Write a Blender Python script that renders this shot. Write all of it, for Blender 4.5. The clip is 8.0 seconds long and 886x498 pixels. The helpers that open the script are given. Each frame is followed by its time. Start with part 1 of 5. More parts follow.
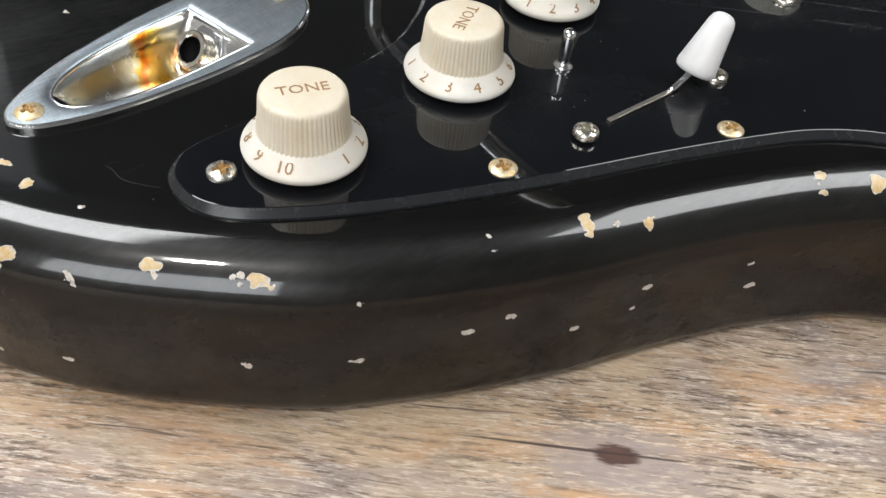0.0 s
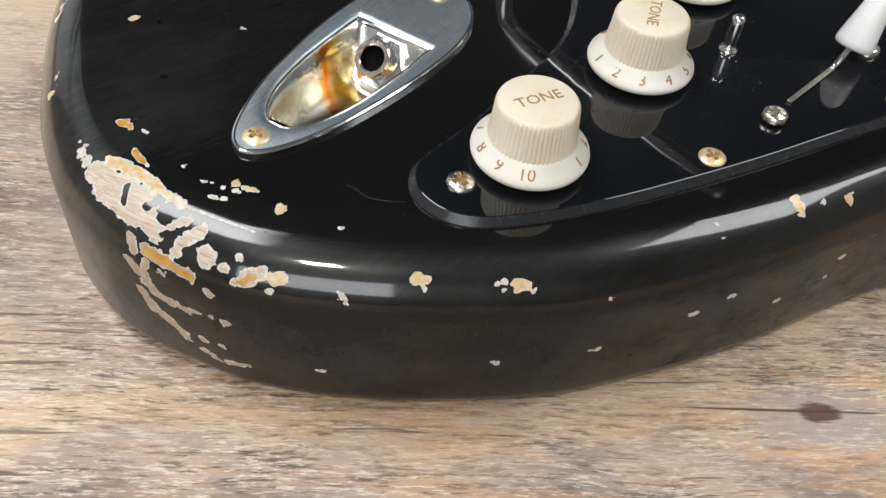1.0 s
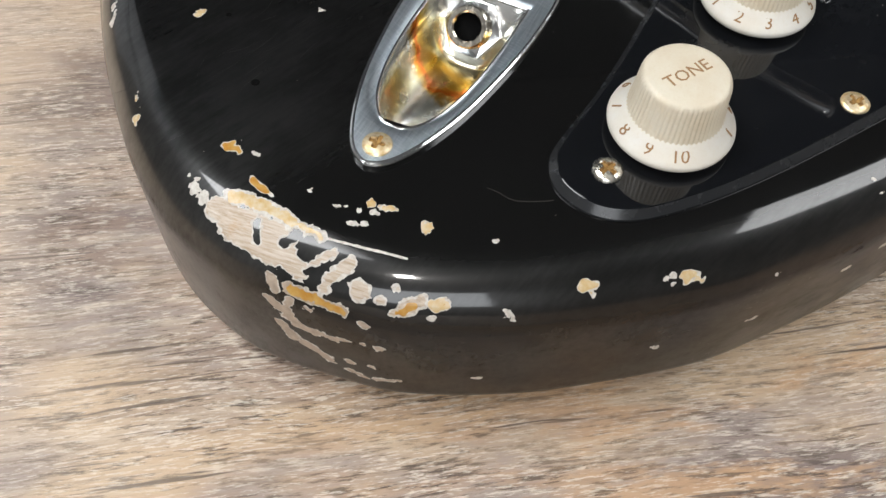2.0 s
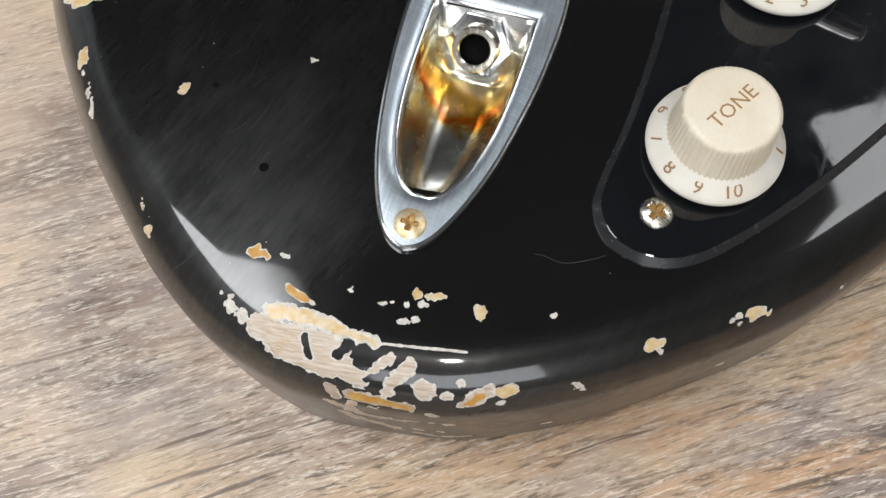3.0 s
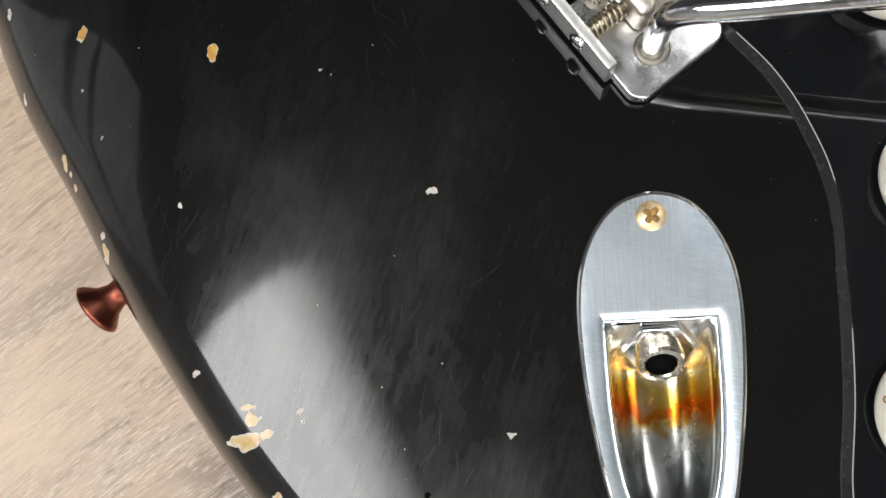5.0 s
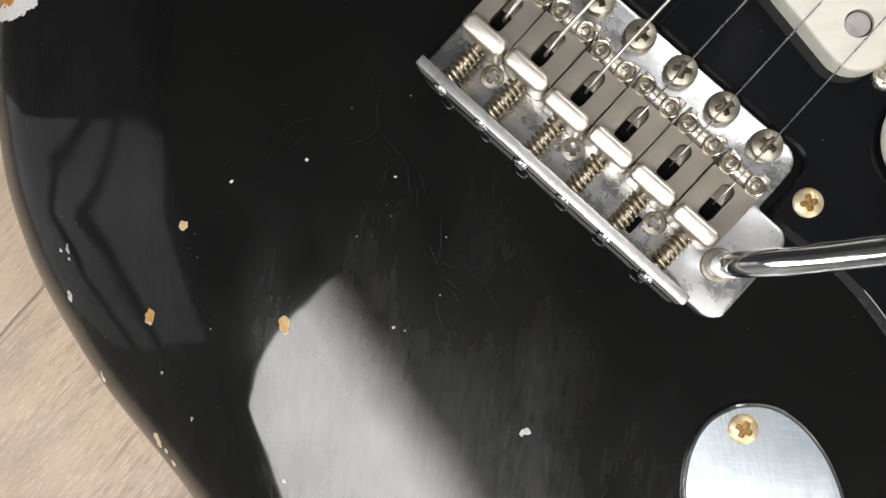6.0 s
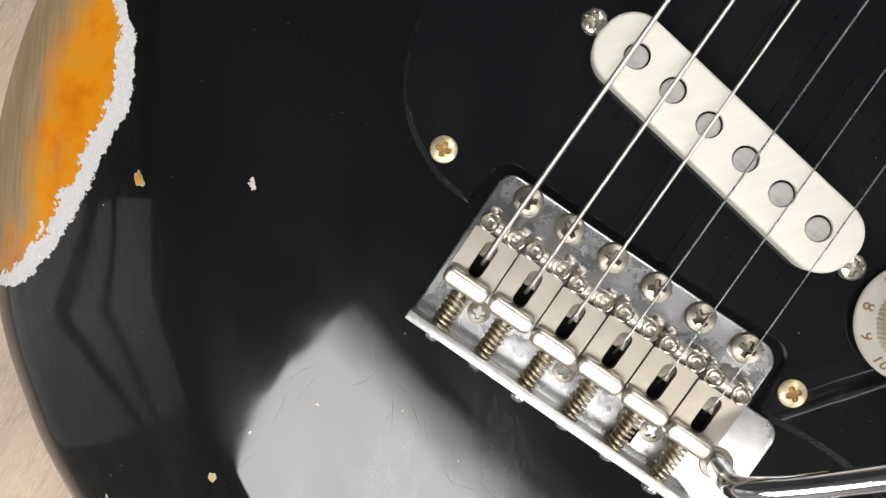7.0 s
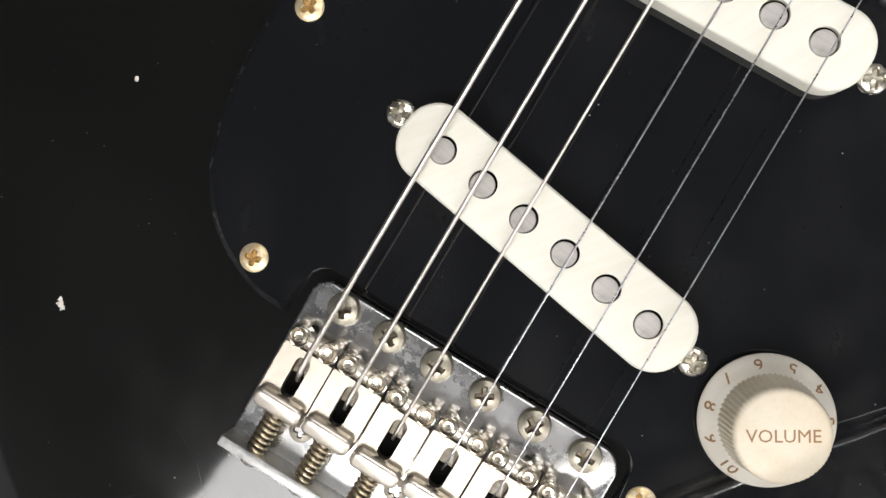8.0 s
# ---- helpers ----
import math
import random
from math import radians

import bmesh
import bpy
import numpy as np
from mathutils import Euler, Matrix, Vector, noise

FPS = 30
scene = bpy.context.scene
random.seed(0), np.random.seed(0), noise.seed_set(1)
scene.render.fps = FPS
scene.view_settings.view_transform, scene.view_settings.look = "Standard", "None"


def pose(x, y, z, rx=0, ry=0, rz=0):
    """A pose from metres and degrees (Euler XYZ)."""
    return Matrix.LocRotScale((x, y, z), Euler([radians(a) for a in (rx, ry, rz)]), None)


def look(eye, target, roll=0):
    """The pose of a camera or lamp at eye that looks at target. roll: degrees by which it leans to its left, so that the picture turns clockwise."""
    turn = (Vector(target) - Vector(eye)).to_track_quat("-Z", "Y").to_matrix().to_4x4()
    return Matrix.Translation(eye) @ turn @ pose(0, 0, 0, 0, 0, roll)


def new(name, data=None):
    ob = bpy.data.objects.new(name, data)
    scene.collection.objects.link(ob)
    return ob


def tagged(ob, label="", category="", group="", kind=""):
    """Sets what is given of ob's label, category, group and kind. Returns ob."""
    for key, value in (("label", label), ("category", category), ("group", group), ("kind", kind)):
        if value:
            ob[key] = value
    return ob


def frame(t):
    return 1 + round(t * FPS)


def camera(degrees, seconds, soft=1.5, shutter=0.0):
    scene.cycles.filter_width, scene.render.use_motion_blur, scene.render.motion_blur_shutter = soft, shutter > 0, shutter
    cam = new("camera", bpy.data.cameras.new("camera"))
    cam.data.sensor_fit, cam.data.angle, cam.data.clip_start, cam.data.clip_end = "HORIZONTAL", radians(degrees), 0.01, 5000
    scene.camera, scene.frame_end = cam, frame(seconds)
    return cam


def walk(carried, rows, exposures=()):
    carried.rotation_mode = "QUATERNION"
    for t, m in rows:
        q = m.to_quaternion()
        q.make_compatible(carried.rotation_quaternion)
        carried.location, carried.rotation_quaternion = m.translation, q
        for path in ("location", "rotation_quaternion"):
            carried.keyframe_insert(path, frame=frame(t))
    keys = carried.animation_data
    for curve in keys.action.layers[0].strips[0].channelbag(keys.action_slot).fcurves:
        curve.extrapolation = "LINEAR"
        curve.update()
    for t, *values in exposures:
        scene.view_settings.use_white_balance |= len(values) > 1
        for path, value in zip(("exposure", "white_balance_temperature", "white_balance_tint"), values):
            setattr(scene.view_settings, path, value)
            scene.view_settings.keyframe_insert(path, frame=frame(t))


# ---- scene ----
# the camera and its walk
cam = camera(53.09, 8.0)
PATH = [
    (0, 0.26703, 0.00414, 0.16437, 44.735, -4.876, 94.871),
    (0.5, 0.26498, -0.03115, 0.17287, 44.308, -4.984, 92.413),
    (1, 0.26847, -0.05556, 0.17441, 41.760, -4.143, 89.405),
    (1.5, 0.25378, -0.07645, 0.17911, 37.764, -3.078, 86.003),
    (1.7, 0.24700, -0.08390, 0.17983, 36.069, -2.616, 84.536),
    (2.8, 0.19932, -0.09678, 0.19614, 23.123, 1.462, 75.043),
    (3, 0.18744, -0.09179, 0.19835, 20.870, 2.234, 73.133),
    (3.5, 0.15992, -0.08883, 0.19743, 16.395, 3.158, 68.066),
    (4, 0.12499, -0.08686, 0.20975, 12.507, 3.498, 62.932),
    (4.2, 0.11435, -0.08547, 0.21062, 11.256, 3.960, 60.983),
    (5.3, 0.05392, -0.08030, 0.22983, 5.773, 5.436, 50.103),
    (5.5, 0.04080, -0.07275, 0.23277, 4.611, 5.641, 48.122),
    (6, 0.01233, -0.05035, 0.23373, 1.593, 6.078, 42.948),
    (6.5, -0.01132, -0.02953, 0.23932, -1.523, 6.590, 38.010),
    (7, -0.02499, 0.00255, 0.24270, -3.315, 6.536, 34.051),
    (7.5, -0.01991, 0.02046, 0.23346, -3.480, 6.665, 31.477),
    (8, -0.00063, 0.03660, 0.22366, -1.879, 7.047, 30.449),
]
walk(cam, [(t, pose(x, y, z, rx, ry, rz)) for t, x, y, z, rx, ry, rz in PATH],
     [(0.0, 0.5, 6500, 10), (1.7, 0.28, 6500, 10), (3.0, 0.22, 6450, 10), (4.2, 0.26, 6500, 10), (5.5, 0.17, 6700, 11), (6.5, 0.27, 6680, 11.5), (8.0, 0.44, 6720, 12)])

# ---- world, lamps and room light ----
world = bpy.data.worlds.new("world")
scene.world = world
world.use_nodes = True
world.node_tree.nodes["Background"].inputs[0].default_value = (0.6, 0.7, 0.85, 1)
world.node_tree.nodes["Background"].inputs[1].default_value = 0.3


def area_lamp(name, m, sx, sy, watts, colour):
    data = bpy.data.lights.new(name, "AREA")
    data.shape, data.size, data.size_y, data.energy, data.color = "RECTANGLE", sx, sy, watts, colour
    ob = new(name, data)
    ob.matrix_world = m
    return ob


# unseen fill lamp added on the east side to brighten the bench
area_lamp("east_fill_light", look((2.33, -0.85, 1.1), (0.0, -0.85, 0.7)), 1.6, 1.1, 22, (0.95, 0.98, 1.0))
area_lamp("ceiling_lamp_light", look((1.15, -0.5, 1.96), (1.15, -0.5, 0)), 0.2, 0.2, 13, (1.0, 0.97, 0.92))

# ---- materials ----
PANEL_GLOW, SIDE_PANEL_GLOW = 9.6, 5.7


class Nodes:
    """A small writer of node materials; coordinates come in millimetres."""

    def __init__(self, name):
        self.mat = bpy.data.materials.new(name)
        self.mat.use_nodes = True
        self.tree = self.mat.node_tree
        self.bsdf = self.tree.nodes["Principled BSDF"]

    def add(self, kind, **inputs):
        node = self.tree.nodes.new(kind)
        for key, value in inputs.items():
            self.put(node.inputs[key.replace("_", " ")], value)
        return node

    def put(self, socket, value):
        if isinstance(value, bpy.types.NodeSocket):
            self.tree.links.new(value, socket)
        else:
            socket.default_value = value

    def coords(self, scale=(1, 1, 1), turn=0.0, spread=0.0):
        tex = self.add("ShaderNodeTexCoord")
        src = tex.outputs["Object"]
        if spread:
            info = self.add("ShaderNodeObjectInfo")
            shift = self.add("ShaderNodeVectorMath")
            shift.operation = "MULTIPLY_ADD"
            self.put(shift.inputs[0], info.outputs["Random"])
            self.put(shift.inputs[1], (spread, spread * 1.7, spread * 0.6))
            self.put(shift.inputs[2], src)
            src = shift.outputs[0]
        m = self.add("ShaderNodeMapping", Vector=src)
        m.vector_type = "TEXTURE"  # turned first, then stretched along the turned axes
        m.inputs["Scale"].default_value = [0.001 / s for s in scale]
        m.inputs["Rotation"].default_value = (0, 0, turn)
        return m.outputs[0]

    def noise(self, at, scale, detail=4.0, rough=0.55, distort=0.0):
        n = self.add("ShaderNodeTexNoise", Vector=at, Scale=scale, Detail=detail, Roughness=rough, Distortion=distort)
        return n.outputs["Fac"]

    def ramp(self, fac, stops):
        r = self.add("ShaderNodeValToRGB", Fac=fac)
        e = r.color_ramp.elements
        e[0].position, e[0].color = stops[0][0], (*stops[0][1], 1)
        e[1].position, e[1].color = stops[-1][0], (*stops[-1][1], 1)
        for p, c in stops[1:-1]:
            e.new(p).color = (*c, 1)
        return r.outputs["Color"]

    def grey(self, fac, lo, hi, a=0.3, b=0.7):
        r = self.add("ShaderNodeMapRange", Value=fac)
        for key, v in (("From Min", a), ("From Max", b), ("To Min", lo), ("To Max", hi)):
            r.inputs[key].default_value = v
        return r.outputs["Result"]

    def mix(self, fac, a, b, mode="MIX"):
        n = self.add("ShaderNodeMix")
        n.data_type, n.blend_type = "RGBA", mode
        self.put(n.inputs[0], fac)
        for sock, v in ((n.inputs[6], a), (n.inputs[7], b)):
            self.put(sock, (*v, 1) if isinstance(v, tuple) and len(v) == 3 else v)
        return n.outputs[2]

    def math(self, op, a, b=0.0):
        n = self.add("ShaderNodeMath")
        n.operation = op
        self.put(n.inputs[0], a)
        self.put(n.inputs[1], b)
        return n.outputs[0]

    def bump(self, height, strength, distance=0.0002, normal=None):
        n = self.add("ShaderNodeBump", Height=height, Strength=strength, Distance=distance)
        if normal is not None:
            self.put(n.inputs["Normal"], normal)
        return n.outputs[0]

    def done(self, colour=None, rough=None, metal=None, normal=None, coat=None, ior=None):
        b = self.bsdf.inputs
        for key, v in (("Base Color", colour), ("Roughness", rough), ("Metallic", metal), ("Normal", normal), ("Coat Weight", coat), ("IOR", ior)):
            if v is not None:
                self.put(b[key], (*v, 1) if isinstance(v, tuple) and len(v) == 3 else v)
        return self.mat


def lacquer():
    n = Nodes("black lacquer")
    at = n.coords()
    big = n.noise(at, 0.02, 5)
    scratch = n.noise(n.coords((1.2, 0.05, 1), 0.5), 1.0, 3, 0.7)
    scratch2 = n.noise(n.coords((0.06, 1.5, 1), -0.35), 1.0, 3, 0.7)
    fine = n.math("MAXIMUM", n.grey(scratch, 0, 1, 0.66, 0.78), n.grey(scratch2, 0, 1, 0.68, 0.8))
    patchy = n.math("MULTIPLY", fine, n.grey(big, 0, 1, 0.5, 0.68))
    rough = n.math("ADD", n.grey(big, 0.035, 0.10, 0.42, 0.72), n.math("MULTIPLY", patchy, 0.22))
    colour = n.mix(n.grey(big, 0, 1), (0.0036, 0.0036, 0.0036), (0.0050, 0.0049, 0.0047))
    wave = n.noise(at, 0.035, 2)
    nrm = n.bump(wave, 0.03, 0.003, n.bump(patchy, 0.12, 0.0001))
    haze = n.noise(n.coords((0.9, 0.5, 1), 0.75), 0.03, 6, 0.68)
    wipe = n.noise(n.coords((2.0, 0.22, 1), 0.62), 0.5, 4, 0.65)
    haze = n.math("ADD", haze, n.grey(wipe, -0.05, 0.05))
    # two rubbed patches, full of hairline scratches, behind the bridge and by the end rim
    worn = 0.0
    for x, y, sx, sy, much in ((0.098, -0.110, 22, 30, 1.0), (0.022, -0.086, 20, 22, 0.85)):
        tex = n.add("ShaderNodeTexCoord")
        m = n.add("ShaderNodeMapping", Vector=tex.outputs["Object"])
        m.inputs["Location"].default_value = (-x * sx, -y * sy, 0)
        m.inputs["Scale"].default_value = (sx, sy, 0)
        r = n.add("ShaderNodeVectorMath", Vector=m.outputs[0])
        r.operation = "LENGTH"
        worn = n.math("ADD", n.grey(n.math("ADD", r.outputs["Value"], n.grey(haze, 0.3, -0.3)), much, 0.0, 0.2, 1.0), worn)
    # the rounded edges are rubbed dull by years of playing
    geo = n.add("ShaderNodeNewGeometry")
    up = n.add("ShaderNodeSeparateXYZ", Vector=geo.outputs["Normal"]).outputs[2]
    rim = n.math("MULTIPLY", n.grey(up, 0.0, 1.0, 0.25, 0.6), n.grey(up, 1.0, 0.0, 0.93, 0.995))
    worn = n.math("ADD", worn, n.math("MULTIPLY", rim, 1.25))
    # the sides reflect less and softer, standing for the shaded board they mirror
    side = n.grey(up, 1.0, 0.0, 0.15, 0.5)
    rough = n.math("ADD", rough, n.math("MULTIPLY", side, n.grey(haze, 0.03, 0.17)))
    b = n.bsdf.inputs
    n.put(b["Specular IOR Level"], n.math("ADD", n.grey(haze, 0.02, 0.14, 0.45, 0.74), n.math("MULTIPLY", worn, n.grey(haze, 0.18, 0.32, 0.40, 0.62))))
    b["Coat IOR"].default_value = 1.5
    n.put(b["Coat Roughness"], rough)
    n.put(b["Coat Normal"], nrm)
    return n.done(colour, n.math("ADD", 0.29, n.math("MULTIPLY", worn, 0.05)), 0.0, None, n.math("SUBTRACT", 1.0, n.math("MULTIPLY", side, 0.35)), 1.5)


def guard_plastic():
    n = Nodes("black guard plastic")
    at = n.coords()
    specks = n.noise(at, 0.6, 5, 0.7)
    smear = n.noise(n.coords((0.5, 0.02, 1), 0.9), 1.0, 4, 0.7)
    cloud = n.noise(n.coords((1, 0.6, 1), 0.4), 0.045, 6, 0.68)
    rough = n.math("ADD", n.grey(specks, 0.03, 0.09, 0.5, 0.75), n.grey(smear, 0, 0.08, 0.58, 0.75))
    colour = n.mix(n.grey(specks, 0, 1, 0.6, 0.8), (0.0050, 0.0056, 0.0070), (0.010, 0.0106, 0.0120))
    b = n.bsdf.inputs
    n.put(b["Specular IOR Level"], n.grey(cloud, 0.0, 0.16, 0.45, 0.74))
    b["Coat IOR"].default_value = 1.49
    n.put(b["Coat Roughness"], rough)
    n.put(b["Coat Normal"], n.bump(n.noise(at, 0.05, 2), 0.03, 0.002))
    return n.done(colour, 0.34, 0.0, None, 1.0, 1.5)


def guard_edge_plastic():
    n = Nodes("cut edge of black plastic")
    at = n.coords()
    # base lifted above the guard's black to paint light on the bevel
    return n.done((0.019, 0.020, 0.022), n.grey(n.noise(at, 0.3, 3), 0.2, 0.3), 0.0)


def metal(name, colour, dark, lo, hi, brush=(0.15, 2.5, 1), turn=0.0, bump=0.1, scale=0.25, lines=0.12):
    n = Nodes(name)
    at = n.coords()
    tarnish = n.noise(at, scale, 5, 0.65)
    line = n.noise(n.coords(brush, turn), 1.0, 1, 0.5)
    c = n.mix(n.grey(tarnish, 0, 1, 0.5, 0.75), colour, dark)
    rough = n.math("ADD", n.grey(tarnish, lo, hi, 0.35, 0.7), n.grey(line, 0.0, lines, 0.45, 0.75))
    return n.done(c, rough, 1.0, n.bump(line, bump, 0.0001))


def brushed_chrome():
    """Bluish chrome plating worn by fine brush lines and soft cloudy stains."""
    n = Nodes("worn brushed chrome")
    cloud = n.noise(n.coords(), 0.07, 4, 0.6)
    line = n.noise(n.coords((0.10, 1.7, 1), -0.6), 1.0, 3, 0.65)
    cross = n.noise(n.coords((0.15, 2.2, 1), 0.7), 1.0, 3, 0.65)
    c = n.mix(n.grey(cloud, 0, 1, 0.35, 0.68), (0.78, 0.845, 0.905), (0.42, 0.49, 0.55))
    c = n.mix(n.grey(line, 0, 0.6, 0.38, 0.66), c, (0.38, 0.46, 0.52))
    c = n.mix(n.grey(cross, 0, 0.5, 0.52, 0.72), c, (0.92, 0.95, 0.98))
    return n.done(c, n.math("ADD", n.grey(cloud, 0.36, 0.46, 0.35, 0.68), n.grey(line, -0.05, 0.06)), 1.0)


def bridge_chrome():
    """Plated steel, polished in places, clouded and pitted in others."""
    n = Nodes("worn chrome plate")
    cloud = n.noise(n.coords(), 0.11, 5, 0.62)
    pits = n.noise(n.coords(), 0.9, 5, 0.75)
    line = n.noise(n.coords((0.10, 1.6, 1), 0.35), 1.0, 2, 0.6)
    c = n.mix(n.grey(cloud, 0, 1, 0.46, 0.66), (0.74, 0.75, 0.76), (0.54, 0.54, 0.55))
    c = n.mix(n.grey(pits, 0, 0.4, 0.58, 0.70), c, (0.34, 0.32, 0.30))
    c = n.mix(n.grey(line, 0, 0.25, 0.55, 0.70), c, (0.90, 0.91, 0.92))
    rough = n.math("ADD", n.grey(cloud, 0.20, 0.40, 0.40, 0.66), n.grey(pits, 0, 0.12, 0.5, 0.7))
    return n.done(c, rough, 1.0, n.bump(n.noise(n.coords(), 0.16, 2), 0.12, 0.0005, n.bump(pits, 0.05, 0.0001)))


def wound_steel():
    """Round wire wrapped tightly across a string that runs along y."""
    n = Nodes("wound string steel")
    wave = n.add("ShaderNodeTexWave", Vector=n.coords((0.25, 1, 0.25)), Scale=1.0, Distortion=0.4)
    wave.bands_direction = "Y"
    turn = wave.outputs["Fac"]
    grime = n.noise(n.coords((1, 0.3, 1)), 0.5, 3)
    # grooves between turns are darkened in the colour to paint their shade
    c = n.mix(n.grey(turn, 0.5, 0.0, 0.05, 0.5), (0.88, 0.85, 0.80), (0.36, 0.34, 0.30))
    c = n.mix(n.grey(grime, 0, 0.4, 0.5, 0.7), c, (0.50, 0.45, 0.37))
    return n.done(c, 0.36, 1.0, n.bump(turn, 0.35, 0.0002))


def screw_gold():
    n = Nodes("aged gold screw")
    at = n.coords(spread=0.05)
    t = n.noise(at, 0.7, 4, 0.6)
    c = n.mix(n.grey(t, 0, 1, 0.42, 0.62), (0.86, 0.74, 0.52), (0.70, 0.51, 0.26))
    return n.done(c, n.grey(t, 0.34, 0.55), 0.75, n.bump(t, 0.2, 0.0002))


def screw_recess():
    n = Nodes("rusty recess")
    return n.done(n.ramp(n.noise(n.coords(), 2.0, 3), [(0.3, (0.20, 0.10, 0.03)), (0.7, (0.52, 0.32, 0.11))]), 0.6, 0.6)


def cream_plastic(name, base, dirt, amount):
    n = Nodes(name)
    at = n.coords(spread=0.07)
    t = n.noise(at, 0.12, 5, 0.6)
    f = n.noise(at, 1.6, 4, 0.6)
    c = n.mix(n.math("MULTIPLY", n.grey(t, 0, 1, 0.35, 0.7), amount), base, dirt)
    c = n.mix(n.grey(f, 0, 0.25, 0.5, 0.75), c, dirt)
    n.bsdf.inputs["Subsurface Weight"].default_value = 0.0
    return n.done(c, n.grey(t, 0.32, 0.5), 0.0, n.bump(f, 0.08, 0.0001))


def pickup_plastic():
    n = Nodes("aged white cover plastic")
    at = n.coords()
    grain = n.noise(n.coords((0.9, 0.05, 1), -0.5), 0.5, 3, 0.6)
    c = n.mix(n.grey(grain, 0, 1, 0.35, 0.7), (0.78, 0.765, 0.685), (0.73, 0.71, 0.62))
    return n.done(c, n.grey(n.noise(at, 0.8), 0.35, 0.55), 0.0, n.bump(n.noise(at, 1.5, 3), 0.05, 0.0001))


def plain(name, colour, rough=0.5, metallic=0.0, vary=0.2, scale=0.8):
    n = Nodes(name)
    t = n.noise(n.coords(), scale, 4, 0.6)
    dark = tuple(v * (1 - vary) for v in colour)
    return n.done(n.mix(n.grey(t, 0, 1), colour, dark), n.grey(t, max(rough - 0.06, 0), rough + 0.06), metallic, n.bump(t, 0.08, 0.0002))


def board_wood(name="brushed oak board", bold=1.0, tint=(0.59, 0.455, 0.335), fade=0.0):
    n = Nodes(name)
    at = n.coords((1, 1, 1), spread=0.9)
    warp = n.add("ShaderNodeVectorMath")
    warp.operation = "MULTIPLY_ADD"
    wob = n.add("ShaderNodeTexNoise", Vector=at, Scale=0.012, Detail=2.0)
    n.put(warp.inputs[0], wob.outputs["Color"])
    n.put(warp.inputs[1], (6, 0, 0))
    n.put(warp.inputs[2], at)

    def stretched(sx, sy, detail, rough):
        m = n.add("ShaderNodeMapping", Vector=warp.outputs[0])
        m.inputs["Scale"].default_value = (sx, sy, 1)
        return n.noise(m.outputs[0], 1.0, detail, rough)

    broad = stretched(0.032, 0.013, 3, 0.55)
    ochre = stretched(0.07, 0.018, 5, 0.65)
    streak = stretched(0.34, 0.035, 5, 0.7)
    pores = stretched(0.95, 0.10, 5, 0.75)
    fine = stretched(1.9, 0.22, 3, 0.7)
    crack = stretched(0.5, 0.022, 3, 0.6)
    dense = stretched(0.06, 0.022, 2, 0.5)
    ragged = n.math("ADD", n.math("MULTIPLY", broad, 1.0), n.grey(pores, -0.05, 0.05))
    base = n.ramp(ragged, [(0.39, (0.235, 0.180, 0.160)), (0.46, (0.37, 0.295, 0.255)), (0.54, (0.475, 0.355, 0.255)), (0.61, (0.56, 0.41, 0.27))])
    honey = n.math("ADD", ochre, n.grey(streak, -0.06, 0.06))
    where = n.add("ShaderNodeSeparateXYZ", Vector=n.add("ShaderNodeNewGeometry").outputs["Position"]).outputs[1]
    warm = n.math("MULTIPLY", n.grey(honey, 0, 0.85, 0.47, 0.57), n.grey(where, 0.2, 1.0, -0.13, 0.0))
    c = n.mix(warm, base, (0.57, 0.345, 0.185))
    c = n.mix(n.grey(streak, 0, 0.6 * bold, 0.53, 0.68), c, (0.20, 0.145, 0.115))
    c = n.mix(n.grey(streak, 0.5, 0, 0.32, 0.45), c, (0.67, 0.555, 0.43))
    c = n.mix(fade, c, tint)
    dark = n.math("MULTIPLY", n.grey(pores, 0, 1.0, 0.51, 0.60), n.grey(dense, 0.5 * bold, 0.95 * bold, 0.38, 0.58))
    c = n.mix(dark, c, (0.085, 0.058, 0.044))
    pale = n.math("MULTIPLY", n.grey(fine, 0, 1.0, 0.525, 0.62), n.grey(dense, 0.4 * bold, 0.75 * bold, 0.40, 0.60))
    c = n.mix(pale, c, (0.80, 0.71, 0.60))
    c = n.mix(n.grey(crack, 0, 0.85 * bold, 0.64, 0.69), c, (0.085, 0.055, 0.042))
    # one dark knot beside the waist of the guitar, in a grey weathered patch
    geo = n.add("ShaderNodeNewGeometry")
    off = n.add("ShaderNodeVectorMath")
    off.operation = "SUBTRACT"
    n.put(off.inputs[0], geo.outputs["Position"])
    n.put(off.inputs[1], (0.159, 0.047, 0.0))
    flat = n.add("ShaderNodeMapping", Vector=off.outputs[0])
    flat.inputs["Scale"].default_value = (370, 172, 0)
    ring = n.add("ShaderNodeVectorMath", Vector=flat.outputs[0])
    ring.operation = "LENGTH"
    halo = n.math("ADD", n.math("MULTIPLY", ring.outputs["Value"], 0.24), n.math("ADD", n.grey(streak, -0.25, 0.25), n.grey(fine, -0.3, 0.3)))
    c = n.mix(n.grey(halo, 0.8, 0.0, 0.45, 0.9), c, (0.36, 0.30, 0.285))
    edge = n.math("ADD", ring.outputs["Value"], n.grey(pores, -0.3, 0.3))
    c = n.mix(n.grey(edge, 0.95, 0.0, 0.75, 1.05), c, (0.075, 0.034, 0.024))
    heart = n.math("ADD", ring.outputs["Value"], n.grey(streak, -0.25, 0.25))
    c = n.mix(n.grey(heart, 0.8, 0.0, 0.25, 0.6), c, (0.13, 0.06, 0.042))
    slit = n.add("ShaderNodeMapping", Vector=off.outputs[0])
    slit.inputs["Location"].default_value = (0.0, 0.25, 0)
    slit.inputs["Scale"].default_value = (2300, 34, 0)
